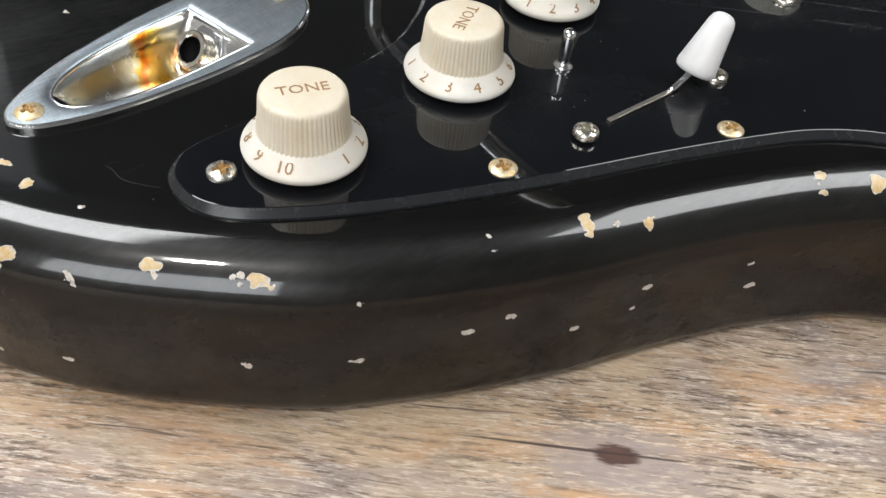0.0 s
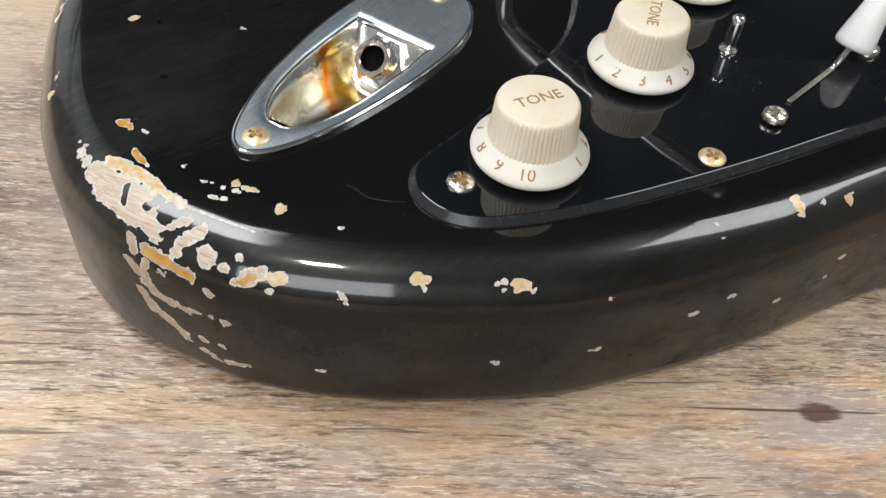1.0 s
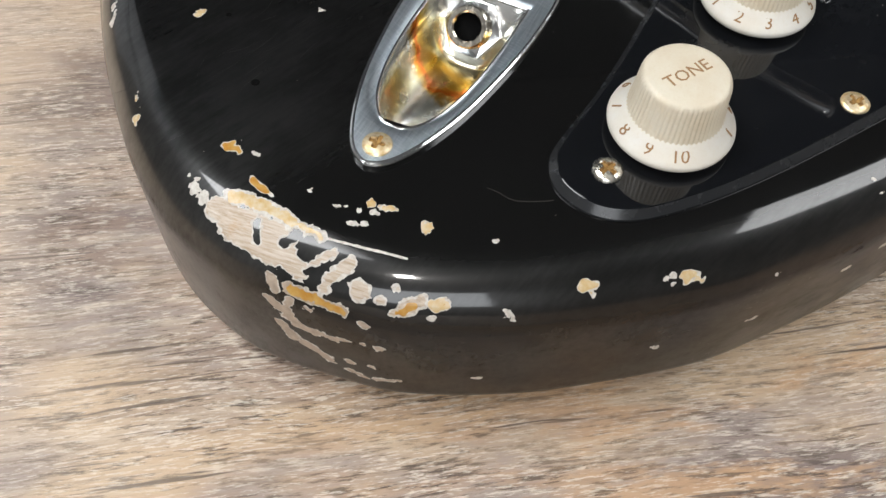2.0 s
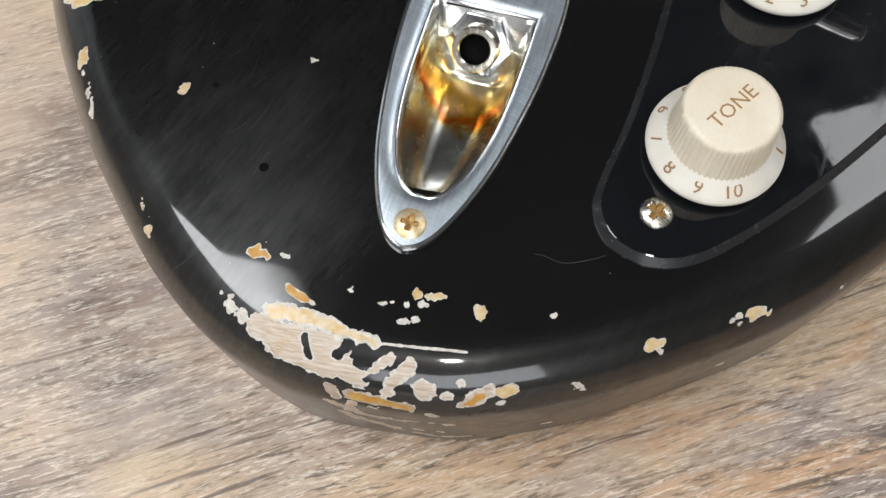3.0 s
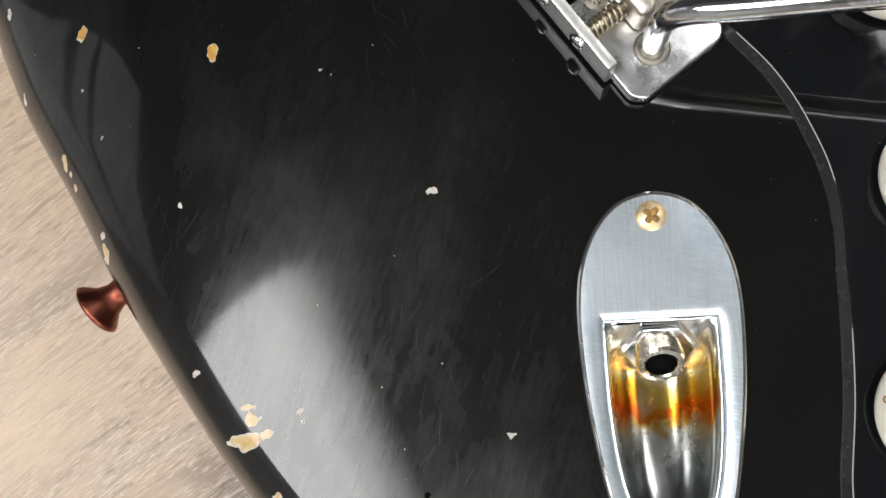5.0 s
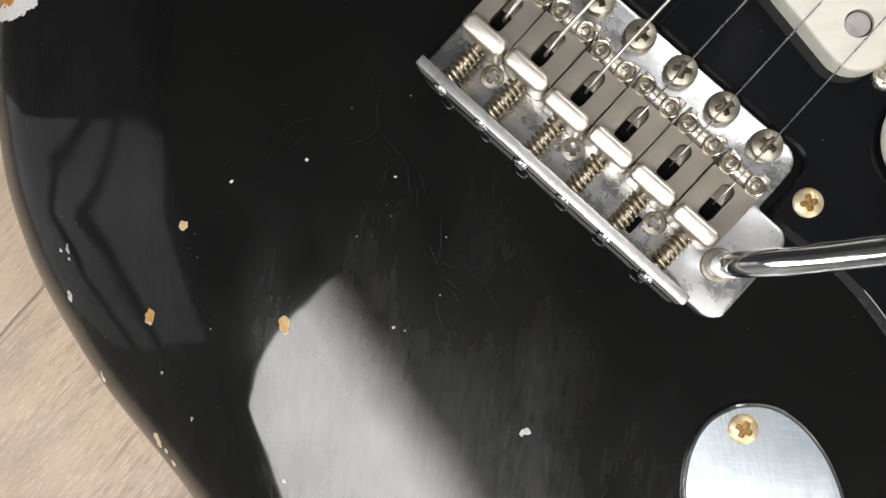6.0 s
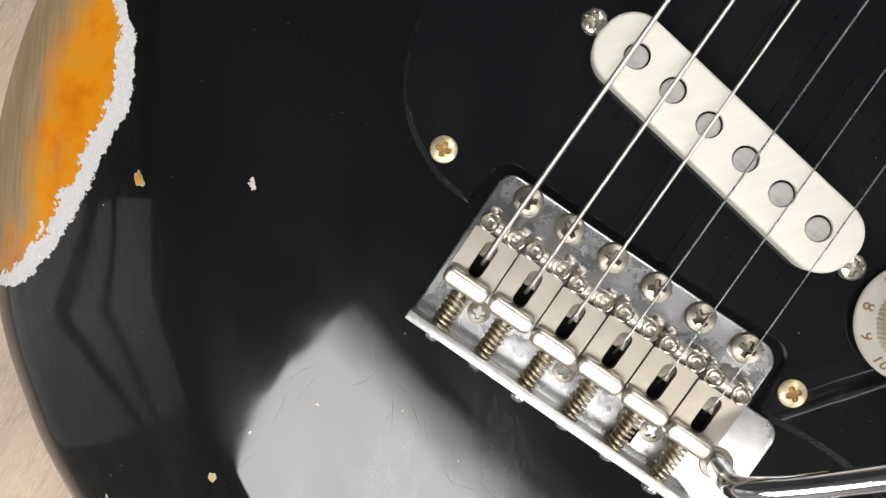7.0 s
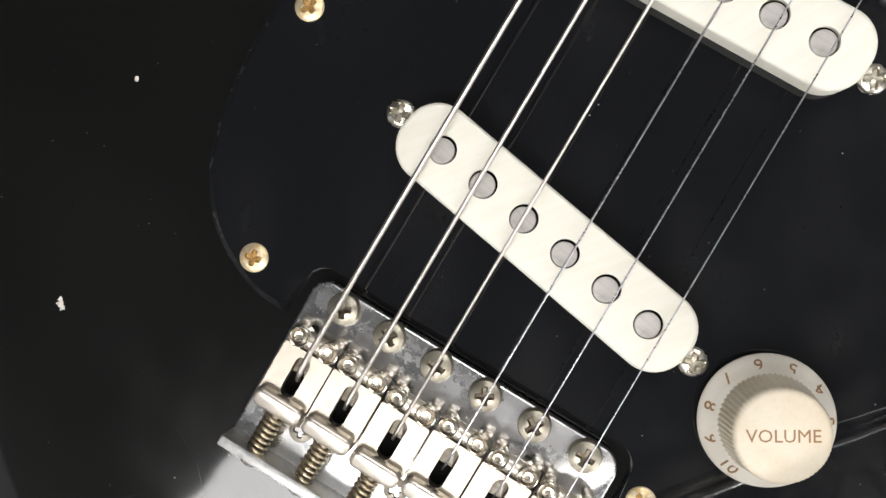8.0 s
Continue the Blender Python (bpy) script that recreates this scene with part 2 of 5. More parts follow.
    split = n.add("ShaderNodeVectorMath", Vector=slit.outputs[0])
    split.operation = "LENGTH"
    c = n.mix(n.grey(n.math("ADD", split.outputs["Value"], n.grey(streak, -0.3, 0.3)), 0.9, 0.0, 0.7, 1.1), c, (0.05, 0.03, 0.024))
    # the plank turns paler towards its far edge and past the end of the guitar
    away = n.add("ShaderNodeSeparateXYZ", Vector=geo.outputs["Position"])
    edge_key = n.math("ADD", away.outputs[0], n.grey(broad, 0.05, -0.05))
    c = n.mix(n.grey(edge_key, 0.5, 0.0, -0.02, 0.12), c, tint)
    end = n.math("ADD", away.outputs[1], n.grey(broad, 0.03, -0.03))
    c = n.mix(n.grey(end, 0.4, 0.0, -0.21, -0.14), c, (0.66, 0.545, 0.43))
    rough = n.grey(streak, 0.42, 0.6)
    return n.done(c, rough, 0.0, n.bump(pores, 0.35, 0.0004, n.bump(streak, 0.2, 0.0005)))


def bare_wood():
    n = Nodes("bare worn wood")
    at = n.coords((0.22, 2.6, 2.6), 1.1)
    f = n.noise(at, 0.7, 5, 0.7)
    b = n.noise(n.coords(), 0.18, 4, 0.6)
    c = n.ramp(f, [(0.32, (0.36, 0.26, 0.17)), (0.46, (0.49, 0.40, 0.31)), (0.58, (0.57, 0.49, 0.41)), (0.75, (0.66, 0.61, 0.56))])
    c = n.mix(n.grey(b, 0, 0.4, 0.58, 0.75), c, (0.52, 0.30, 0.12))
    return n.done(c, 0.55, 0.0, n.bump(f, 0.5, 0.0003))


def undercoat():
    n = Nodes("pale undercoat")
    t = n.noise(n.coords(), 0.9, 5, 0.7)
    return n.done(n.ramp(t, [(0.3, (0.38, 0.325, 0.27)), (0.5, (0.57, 0.535, 0.49)), (0.72, (0.70, 0.68, 0.64))]), 0.55, 0.0, n.bump(t, 0.4, 0.0003))


def amber(name="amber stain", deep=(0.44, 0.20, 0.022), light=(0.55, 0.35, 0.10), scale=0.35):
    n = Nodes(name)
    t = n.noise(n.coords(), scale, 5, 0.6)
    return n.done(n.ramp(t, [(0.35, deep), (0.65, light)]), 0.3, 0.0, n.bump(t, 0.15, 0.0003), ior=1.5)


def worn_contour():
    """Tan bare wood near the rim that turns amber further in."""
    n = Nodes("worn forearm contour")
    tex = n.add("ShaderNodeTexCoord")
    parts = n.add("ShaderNodeSeparateXYZ", Vector=tex.outputs["Object"])
    away = n.math("ADD", n.math("MULTIPLY", parts.outputs[0], 890.0), n.math("MULTIPLY", parts.outputs[1], 200.0))
    t = n.noise(n.coords((1, 0.45, 1), 0.45), 0.10, 3, 0.5)
    key = n.math("ADD", away, n.grey(t, -5, 5))
    grain = n.noise(n.coords((1.1, 0.08, 1), 0.45), 0.8, 4, 0.6)
    tan = n.ramp(grain, [(0.3, (0.25, 0.175, 0.10)), (0.7, (0.36, 0.26, 0.155))])
    orange = n.ramp(n.noise(n.coords(), 0.11, 4, 0.6), [(0.3, (0.62, 0.17, 0.004)), (0.5, (0.72, 0.26, 0.006)), (0.7, (0.62, 0.30, 0.03))])
    c = n.mix(n.grey(key, 0, 1, -139, -128), tan, orange)
    return n.done(c, 0.25, 0.0, n.bump(grain, 0.1, 0.0002), ior=1.5)


def dish_metal():
    """Chrome cup with an amber and red film half way along."""
    n = Nodes("stained chrome cup")
    tex = n.add("ShaderNodeTexCoord")
    m = n.add("ShaderNodeMapping", Vector=tex.outputs["Object"])
    m.inputs["Scale"].default_value = (1000, 1000, 1000)
    parts = n.add("ShaderNodeSeparateXYZ", Vector=m.outputs[0])
    along = n.math("ADD", n.math("MULTIPLY", parts.outputs[0], 0.825), n.math("MULTIPLY", parts.outputs[1], -0.565))
    t = n.noise(m.outputs[0], 0.22, 5, 0.65)
    across = n.math("ADD", n.math("ADD", n.math("MULTIPLY", parts.outputs[0], 0.565), n.math("MULTIPLY", parts.outputs[1], 0.825)), 0.47)
    bow = n.math("MULTIPLY", n.math("MULTIPLY", across, across), 0.04)
    key = n.math("ADD", n.math("ADD", along, bow), n.grey(t, -2.2, 2.2))
    # past the red band the chrome is painted darker for a dark reflection
    film = n.ramp(n.grey(key, 0, 1, 104, 130), [(0.0, (0.88, 0.88, 0.86)), (0.26, (0.84, 0.80, 0.62)), (0.36, (0.64, 0.46, 0.12)), (0.49, (0.62, 0.38, 0.05)), (0.55, (0.64, 0.18, 0.015)), (0.59, (0.62, 0.15, 0.012)), (0.66, (0.62, 0.40, 0.10)), (0.74, (0.62, 0.63, 0.60)), (1.0, (0.42, 0.44, 0.44))])
    blotch = n.noise(m.outputs[0], 0.10, 3)
    film = n.mix(n.grey(blotch, 0, 0.25, 0.50, 0.64), film, (0.74, 0.74, 0.72))
    return n.done(film, n.grey(t, 0.17, 0.3), 1.0, n.bump(n.noise(m.outputs[0], 0.4, 3), 0.10, 0.0004))


def glow(name, colour, strength):
    n = Nodes(name)
    n.bsdf.inputs["Emission Color"].default_value = (*colour, 1)
    n.bsdf.inputs["Emission Strength"].default_value = strength
    return n.done((0.8, 0.8, 0.8), 0.6)


def faded_glow(name, colour, strength):
    """A diffuser whose light falls off softly towards one edge."""
    n = Nodes(name)
    y = n.add("ShaderNodeSeparateXYZ", Vector=n.add("ShaderNodeTexCoord").outputs["Object"]).outputs[1]
    n.bsdf.inputs["Emission Color"].default_value = (*colour, 1)
    n.put(n.bsdf.inputs["Emission Strength"], n.math("MULTIPLY", n.grey(y, 1.0, 0.0, -0.035, 0.02), strength))
    return n.done((0.8, 0.8, 0.8), 0.6)


LACQUER, GUARD, GUARD_EDGE = lacquer(), guard_plastic(), guard_edge_plastic()
CHROME = brushed_chrome()
BRIGHT = metal("bright chrome", (0.86, 0.87, 0.88), (0.66, 0.67, 0.68), 0.06, 0.16, bump=0.04)
PLATE = bridge_chrome()
LIP = metal("ground chrome edge", (0.68, 0.68, 0.67), (0.46, 0.45, 0.43), 0.36, 0.5, (2.2, 0.25, 1), 0.6, 0.3, 0.3)
NICKEL = metal("aged nickel", (0.60, 0.56, 0.50), (0.40, 0.36, 0.31), 0.28, 0.46, bump=0.08)
AGED = metal("dull greenish nickel", (0.42, 0.39, 0.32), (0.27, 0.24, 0.19), 0.34, 0.5, bump=0.08, scale=0.5)
WARM = metal("warm polished nickel", (0.80, 0.75, 0.66), (0.55, 0.49, 0.40), 0.14, 0.3, bump=0.05, scale=0.6)
BRASS = metal("dull brass spring wire", (0.50, 0.43, 0.31), (0.33, 0.27, 0.18), 0.25, 0.4, bump=0.05)
# nickel darkened to paint the shade on deep-set bridge parts
SHADED_NICKEL = metal("shaded dark nickel", (0.30, 0.275, 0.235), (0.16, 0.14, 0.11), 0.4, 0.55, bump=0.08)
SADDLE = metal("dull saddle steel", (0.48, 0.435, 0.37), (0.41, 0.37, 0.31), 0.33, 0.42, (1.6, 0.1, 1), 0, 0.06)
STEEL = metal("string steel", (0.66, 0.67, 0.70), (0.44, 0.44, 0.45), 0.22, 0.36, (2, 2, 2), 0, 0.02)
WOUND = wound_steel()
CROWN = metal("worn saddle crown nickel", (0.72, 0.67, 0.60), (0.57, 0.52, 0.44), 0.33, 0.45, (0.1, 1.4, 1), 0, 0.06)
POLE = metal("ground pole steel", (0.50, 0.485, 0.465), (0.44, 0.425, 0.40), 0.55, 0.68)
SILVER = metal("silver screw", (0.80, 0.77, 0.70), (0.55, 0.48, 0.36), 0.16, 0.34, bump=0.1, scale=0.8)
COPPER = metal("red copper", (0.25, 0.075, 0.048), (0.11, 0.03, 0.02), 0.34, 0.5)
GOLD, RECESS = screw_gold(), screw_recess()
KNOB = cream_plastic("aged knob plastic", (0.72, 0.66, 0.54), (0.60, 0.47, 0.30), 0.45)
SKIRT = cream_plastic("knob skirt plastic", (0.74, 0.715, 0.66), (0.64, 0.55, 0.41), 0.4)
TIP = cream_plastic("white switch tip plastic", (0.76, 0.76, 0.77), (0.66, 0.64, 0.6), 0.25)
COVER = pickup_plastic()
INK = plain("faded gold ink", (0.34, 0.19, 0.075), 0.55)
# near-black with little gloss, paints the shade inside holes, slots and dents
DARK = plain("painted recess shade", (0.003, 0.003, 0.003), 0.7)
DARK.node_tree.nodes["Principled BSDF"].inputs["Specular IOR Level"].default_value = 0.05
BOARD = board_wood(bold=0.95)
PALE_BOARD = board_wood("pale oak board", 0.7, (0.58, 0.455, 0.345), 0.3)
SEAM = plain("pale board joint", (0.42, 0.38, 0.33), 0.7)
WOOD, UNDER, AMBER, CONTOUR = bare_wood(), undercoat(), amber(), worn_contour()
TAN = plain("pinkish tan worn wood", (0.50, 0.40, 0.315), 0.55, vary=0.35, scale=0.6)
AMBER_PALE = amber("pale amber wood", (0.53, 0.34, 0.12), (0.62, 0.52, 0.35), 0.45)
DISH = dish_metal()
MAPLE = plain("maple neck", (0.55, 0.36, 0.17), 0.35)
FINGERBOARD = plain("dark fingerboard", (0.09, 0.045, 0.025), 0.45)
PAINT = plain("white wall paint", (0.72, 0.71, 0.69), 0.85, scale=0.02, vary=0.06)
CEILING = plain("dim grey ceiling paint", (0.44, 0.45, 0.46), 0.85, scale=0.02, vary=0.06)
FLOORING = plain("grey floor", (0.30, 0.28, 0.26), 0.6, scale=0.02)
BLACK_METAL = plain("black powder coat", (0.015, 0.015, 0.016), 0.5)
SIDE_GLOW = glow("side lamp diffuser", (0.97, 0.99, 1.0), SIDE_PANEL_GLOW)
SKY_GLOW = glow("pale sky behind a window", (0.95, 0.98, 1.0), 0.22)
DIM_PAINT = plain("dark grey wall paint", (0.15, 0.155, 0.165), 0.85, scale=0.02, vary=0.06)
DARK_RECESS = plain("dark metal recess", (0.15, 0.125, 0.095), 0.45, 0.8)
GLASS_GLOW = faded_glow("lamp diffuser", (0.97, 0.99, 1.0), PANEL_GLOW)
SCRATCH_GREY = plain("dull scratched lacquer", (0.022, 0.022, 0.022), 0.3)
HAIR = plain("grey hair", (0.22, 0.20, 0.18), 0.5)
CHALK = plain("white feathered undercoat", (0.74, 0.73, 0.72), 0.6, vary=0.2, scale=1.2)

# ---- mesh helpers, in millimetres ----
MM = Matrix.Scale(0.001, 4)


def link_mesh(name, bm, mat, smooth):
    bmesh.ops.recalc_face_normals(bm, faces=bm.faces)
    bm.transform(MM)
    me = bpy.data.meshes.new(name)
    bm.to_mesh(me)
    bm.free()
    for p in me.polygons:
        p.use_smooth = smooth
    for m in mat if isinstance(mat, (list, tuple)) else [mat]:
        me.materials.append(m)
    return me


def part(name, bm, mat, parent, label="", smooth=True, at=None, sharp=None):
    """Links a bmesh (or a ready mesh) as one object under a thing or a part; at is a matrix in millimetres."""
    me = bm if isinstance(bm, bpy.types.Mesh) else link_mesh(name, bm, mat, smooth)
    if sharp is not None:
        me.set_sharp_from_angle(angle=radians(sharp))
    ob = new(name, me)
    ob.parent = parent
    if at is not None:
        m = at.copy()
        m.translation = m.translation * 0.001
        ob.matrix_basis = m
    return tagged(ob, label) if label else ob


def at(x, y, z, turn=0.0, tilt=None):
    m = Matrix.Translation((x, y, z)) @ Matrix.Rotation(radians(turn), 4, "Z")
    return m @ tilt if tilt is not None else m


def curve_points(ctrl, step=2.0, closed=True):
    """Catmull-Rom through control points, evenly stepped."""
    pts, n = [], len(ctrl)
    spans = n if closed else n - 1
    for i in range(spans):
        ids = [(i - 1) % n, i, (i + 1) % n, (i + 2) % n] if closed else [max(i - 1, 0), i, i + 1, min(i + 2, n - 1)]
        p0, p1, p2, p3 = (Vector(ctrl[k]) for k in ids)
        for k in range(16):
            t = k / 16
            pts.append(0.5 * ((2 * p1) + (p2 - p0) * t + (2 * p0 - 5 * p1 + 4 * p2 - p3) * t * t + (3 * p1 - p0 - 3 * p2 + p3) * t ** 3))
    if not closed:
        pts.append(Vector(ctrl[-1]))
    ring = pts + [pts[0]] if closed else pts
    out, left = [], 0.0
    for a, b in zip(ring, ring[1:]):
        d = (b - a).length
        while left < d:
            out.append(a.lerp(b, left / d))
            left += step
        left -= d
    if closed and len(out) > 2 and (out[0] - out[-1]).length < step * 0.6:
        out.pop()
    return out


def round_poly(pts, radii, seg=6):
    """A polygon with rounded corners."""
    out, n = [], len(pts)
    for i, p in enumerate(pts):
        p, a, b = Vector(p), Vector(pts[i - 1]), Vector(pts[(i + 1) % n])
        r = radii[i] if isinstance(radii, (list, tuple)) else radii
        if r <= 0:
            out.append(p)
            continue
        u, v = (a - p).normalized(), (b - p).normalized()
        half = u.angle(v) / 2
        reach = r / math.tan(half)
        c = p + (u + v).normalized() * (r / math.sin(half))
        s, e = p + u * reach - c, p + v * reach - c
        for k in range(seg + 1):
            out.append(c + s.lerp(e, k / seg).normalized() * r)
    return out


def normals(pts):
    """Inward normals of a closed ring of 2D points that runs anticlockwise."""
    out, n = [], len(pts)
    for i in range(n):
        d = (pts[(i + 1) % n] - pts[i - 1]).normalized()
        out.append(Vector((-d.y, d.x)))
    return out


def anticlockwise(pts):
    area = sum(a.x * b.y - b.x * a.y for a, b in zip(pts, pts[1:] + pts[:1]))
    return pts if area > 0 else pts[::-1]


def loft(bm, rings, close=True):
    """Bridges rings of 3D points of equal length; returns their vertices."""
    rows = [[bm.verts.new(p) for p in ring] for ring in rings]
    for a, b in zip(rows, rows[1:]):
        n = len(a)
        for i in range(n if close else n - 1):
            bm.faces.new((a[i], a[(i + 1) % n], b[(i + 1) % n], b[i]))
    return rows


def fill(bm, loop, holes=(), inner=(), z=lambda x, y: 0.0):
    """Fills between a ring of vertices and holes (rings of 2D points) with triangles, through inner points."""
    from mathutils.geometry import delaunay_2d_cdt
    flat = [Vector((v.co.x, v.co.y)) for v in loop]
    count = len(flat)
    edges = [(i, (i + 1) % count) for i in range(count)]
    for hole in holes:
        s = len(flat)
        flat += [Vector(p) for p in hole]
        edges += [(s + i, s + (i + 1) % len(hole)) for i in range(len(hole))]
    flat += [Vector(p) for p in inner]
    verts, _, faces, orig, _, _ = delaunay_2d_cdt(flat, edges, [], 1, 1e-5)
    made = []
    for p, ids in zip(verts, orig):
        known = [i for i in ids if i < count]
        made.append(loop[known[0]] if known else bm.verts.new((p.x, p.y, z(p.x, p.y))))
    for f in faces:
        c = sum((verts[i] for i in f), Vector((0, 0))) / len(f)
        if inside(c, flat[:count]) and not any(inside(c, h) for h in holes):
            bm.faces.new([made[i] for i in f])


def inside(p, ring):
    hit, j = False, len(ring) - 1
    for i in range(len(ring)):
        a, b = ring[i], ring[j]
        if (a[1] > p[1]) != (b[1] > p[1]) and p[0] < (b[0] - a[0]) * (p[1] - a[1]) / (b[1] - a[1]) + a[0]:
            hit = not hit
        j = i
    return hit


def prism(pts, z0, z1, bevel=0.0, steps=2, bm=None):
    """An upright slab with a rounded top edge."""
    bm = bm or bmesh.new()
    pts = anticlockwise([Vector(p) for p in pts])
    nrm = normals(pts)
    rings = [[(p.x, p.y, z0) for p in pts], [(p.x, p.y, z1 - bevel) for p in pts]]
    for k in range(1, steps + 1 if bevel else 1):
        a = math.pi / 2 * k / steps
        inset, z = bevel * (1 - math.cos(a)), z1 - bevel + bevel * math.sin(a)
        rings.append([(p.x + q.x * inset, p.y + q.y * inset, z) for p, q in zip(pts, nrm)])
    rows = loft(bm, rings)
    bm.faces.new(rows[0])
    bm.faces.new(rows[-1])
    return bm


def lathe(profile, seg=32, bm=None, m=None):
    """Turns (radius, height) rows round z; ends at radius 0 are closed."""
    bm = bm or bmesh.new()
    rows = []
    for r, z in profile:
        if r < 1e-6:
            rows.append([bm.verts.new((0, 0, z))])
        else:
            rows.append([bm.verts.new((r * math.cos(2 * math.pi * k / seg), r * math.sin(2 * math.pi * k / seg), z)) for k in range(seg)])
    for a, b in zip(rows, rows[1:]):
        for k in range(seg):
            q = [a[k % len(a)], a[(k + 1) % len(a)], b[(k + 1) % len(b)], b[k % len(b)]]
            q = list(dict.fromkeys(q))
            if len(q) > 2:
                bm.faces.new(q)
    if m is not None:
        bmesh.ops.transform(bm, matrix=m, verts=[v for row in rows for v in row])
    return bm


def sweep(pts, radius, seg=8, bm=None, caps=True):
    """A round rod along 3D points."""
    bm = bm or bmesh.new()
    pts = [Vector(p) for p in pts]
    rows, side = [], None
    for i, p in enumerate(pts):
        d = (pts[min(i + 1, len(pts) - 1)] - pts[max(i - 1, 0)]).normalized()
        if side is None:
            side = d.orthogonal().normalized()
        side = (side - d * side.dot(d)).normalized()
        up = d.cross(side)
        r = radius[i] if isinstance(radius, (list, tuple)) else radius
        rows.append([bm.verts.new(p + side * r * math.cos(2 * math.pi * k / seg) + up * r * math.sin(2 * math.pi * k / seg)) for k in range(seg)])
    for a, b in zip(rows, rows[1:]):
        for k in range(seg):
            bm.faces.new((a[k], a[(k + 1) % seg], b[(k + 1) % seg], b[k]))
    if caps:
        bm.faces.new(rows[0])
        bm.faces.new(rows[-1])
    return bm


def box(x0, x1, y0, y1, z0, z1, bevel=0.0, bm=None):
    bm = bm or bmesh.new()
    vs = [bm.verts.new((x, y, z)) for x in (x0, x1) for y in (y0, y1) for z in (z0, z1)]
    fs = [bm.faces.new([vs[i] for i in f]) for f in ((0, 1, 3, 2), (4, 6, 7, 5), (0, 4, 5, 1), (2, 3, 7, 6), (0, 2, 6, 4), (1, 5, 7, 3))]
    if bevel:
        bmesh.ops.bevel(bm, geom=list({e for f in fs for e in f.edges}), offset=bevel, segments=2, affect="EDGES", profile=0.5)
    return bm


def lettering(text, size, height=0.06, bold=0.0):
    """A flat mesh of the text in the built-in font, centred, in millimetres."""
    data = bpy.data.curves.new("text", "FONT")
    data.body, data.size, data.align_x, data.align_y = text, size, "CENTER", "CENTER"
    data.extrude, data.resolution_u, data.offset = height, 2, bold
    ob = bpy.data.objects.new("text", data)
    scene.collection.objects.link(ob)
    me = bpy.data.meshes.new_from_object(ob.evaluated_get(bpy.context.evaluated_depsgraph_get()))
    bpy.data.objects.remove(ob)
    bpy.data.curves.remove(data)
    bm = bmesh.new()
    bm.from_mesh(me)
    bpy.data.meshes.remove(me)
    return bm


# ---- the room and the bench ----
def slab(name, x0, x1, y0, y1, z0, z1, mat, label, category):
    ob = new(name, link_mesh(name, box(x0, x1, y0, y1, z0, z1), mat, False))
    return tagged(ob, label, category, kind="structure")


# walls, floor and ceiling are unseen, added to close the room
slab("floor", -2400, 2400, -2400, 2400, -800, -750, FLOORING, "plain grey floor under the bench", "floor")
slab("ceiling", -2400, 2400, -2400, 2400, 2750, 2800, CEILING, "plain dim grey painted ceiling", "ceiling")
slab("wall_north", -2400, 2400, 2400, 2450, -750, 2750, PAINT, "plain white painted wall", "wall")
for k, (x0, x1, z0, z1) in enumerate(((-1500, 2400, -750, 2750), (-2400, -1500, -750, 60))):
    slab("wall_south_%d" % (k + 1), x0, x1, -2450, -2400, z0, z1, PAINT, "white painted wall round a window", "wall")
# dark wall added where the camera holder would darken the reflection
slab("wall_west_1", -2450, -2400, -1690, 2400, -750, 2750, DIM_PAINT, "unseen dark grey wall added to darken reflections", "wall")
slab("wall_west_2", -2450, -2400, -2450, -1690, -750, 60, PAINT, "white painted wall under a window", "wall")
slab("backdrop", -2700, -2690, -2800, -1300, -100, 3000, SKY_GLOW, "pale overcast sky outside the window", "sky")
slab("backdrop", -2800, -1000, -2700, -2690, -100, 3000, SKY_GLOW, "pale overcast sky outside the window", "sky")
for k, (y0, y1, z0, z1) in enumerate(((-2400, -1700, -750, 2750), (0, 2400, -750, 2750), (-1700, 0, -750, 500), (-1700, 0, 1700, 2750))):
    slab("wall_east_%d" % (k + 1), 2400, 2450, y0, y1, z0, z1, PAINT, "plain white wall round an added opening", "wall")


def workbench():
    top = tagged(new("workbench"), "bench topped with brushed grey-brown oak boards", "workbench")
    bm = box(-728, 552, -900, 900, -22, -1.2)
    part("board_base", bm, SEAM, top, smooth=False)
    bm = bmesh.new()
    w, l = 319.3 / 2, 1800 / 2
    rows = loft(bm, [[(x * (w - c), y * (l - c), z) for x, y in ((-1, -1), (1, -1), (1, 1), (-1, 1))] for c, z in ((0, -1.1), (0, -0.5), (0.5, 0))])
    bm.faces.new(rows[-1])
    shared = link_mesh("board", bm, BOARD, False)
    pale = shared.copy()
    pale.materials[0] = PALE_BOARD
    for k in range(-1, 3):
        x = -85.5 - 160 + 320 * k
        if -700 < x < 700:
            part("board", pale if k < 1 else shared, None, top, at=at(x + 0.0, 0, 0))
    for x in (-680, 500):
        for y in (-840, 840):
            part("leg", box(x - 30, x + 30, y - 30, y + 30, -750, -22, 3), BLACK_METAL, top, smooth=False)
    return top


workbench()


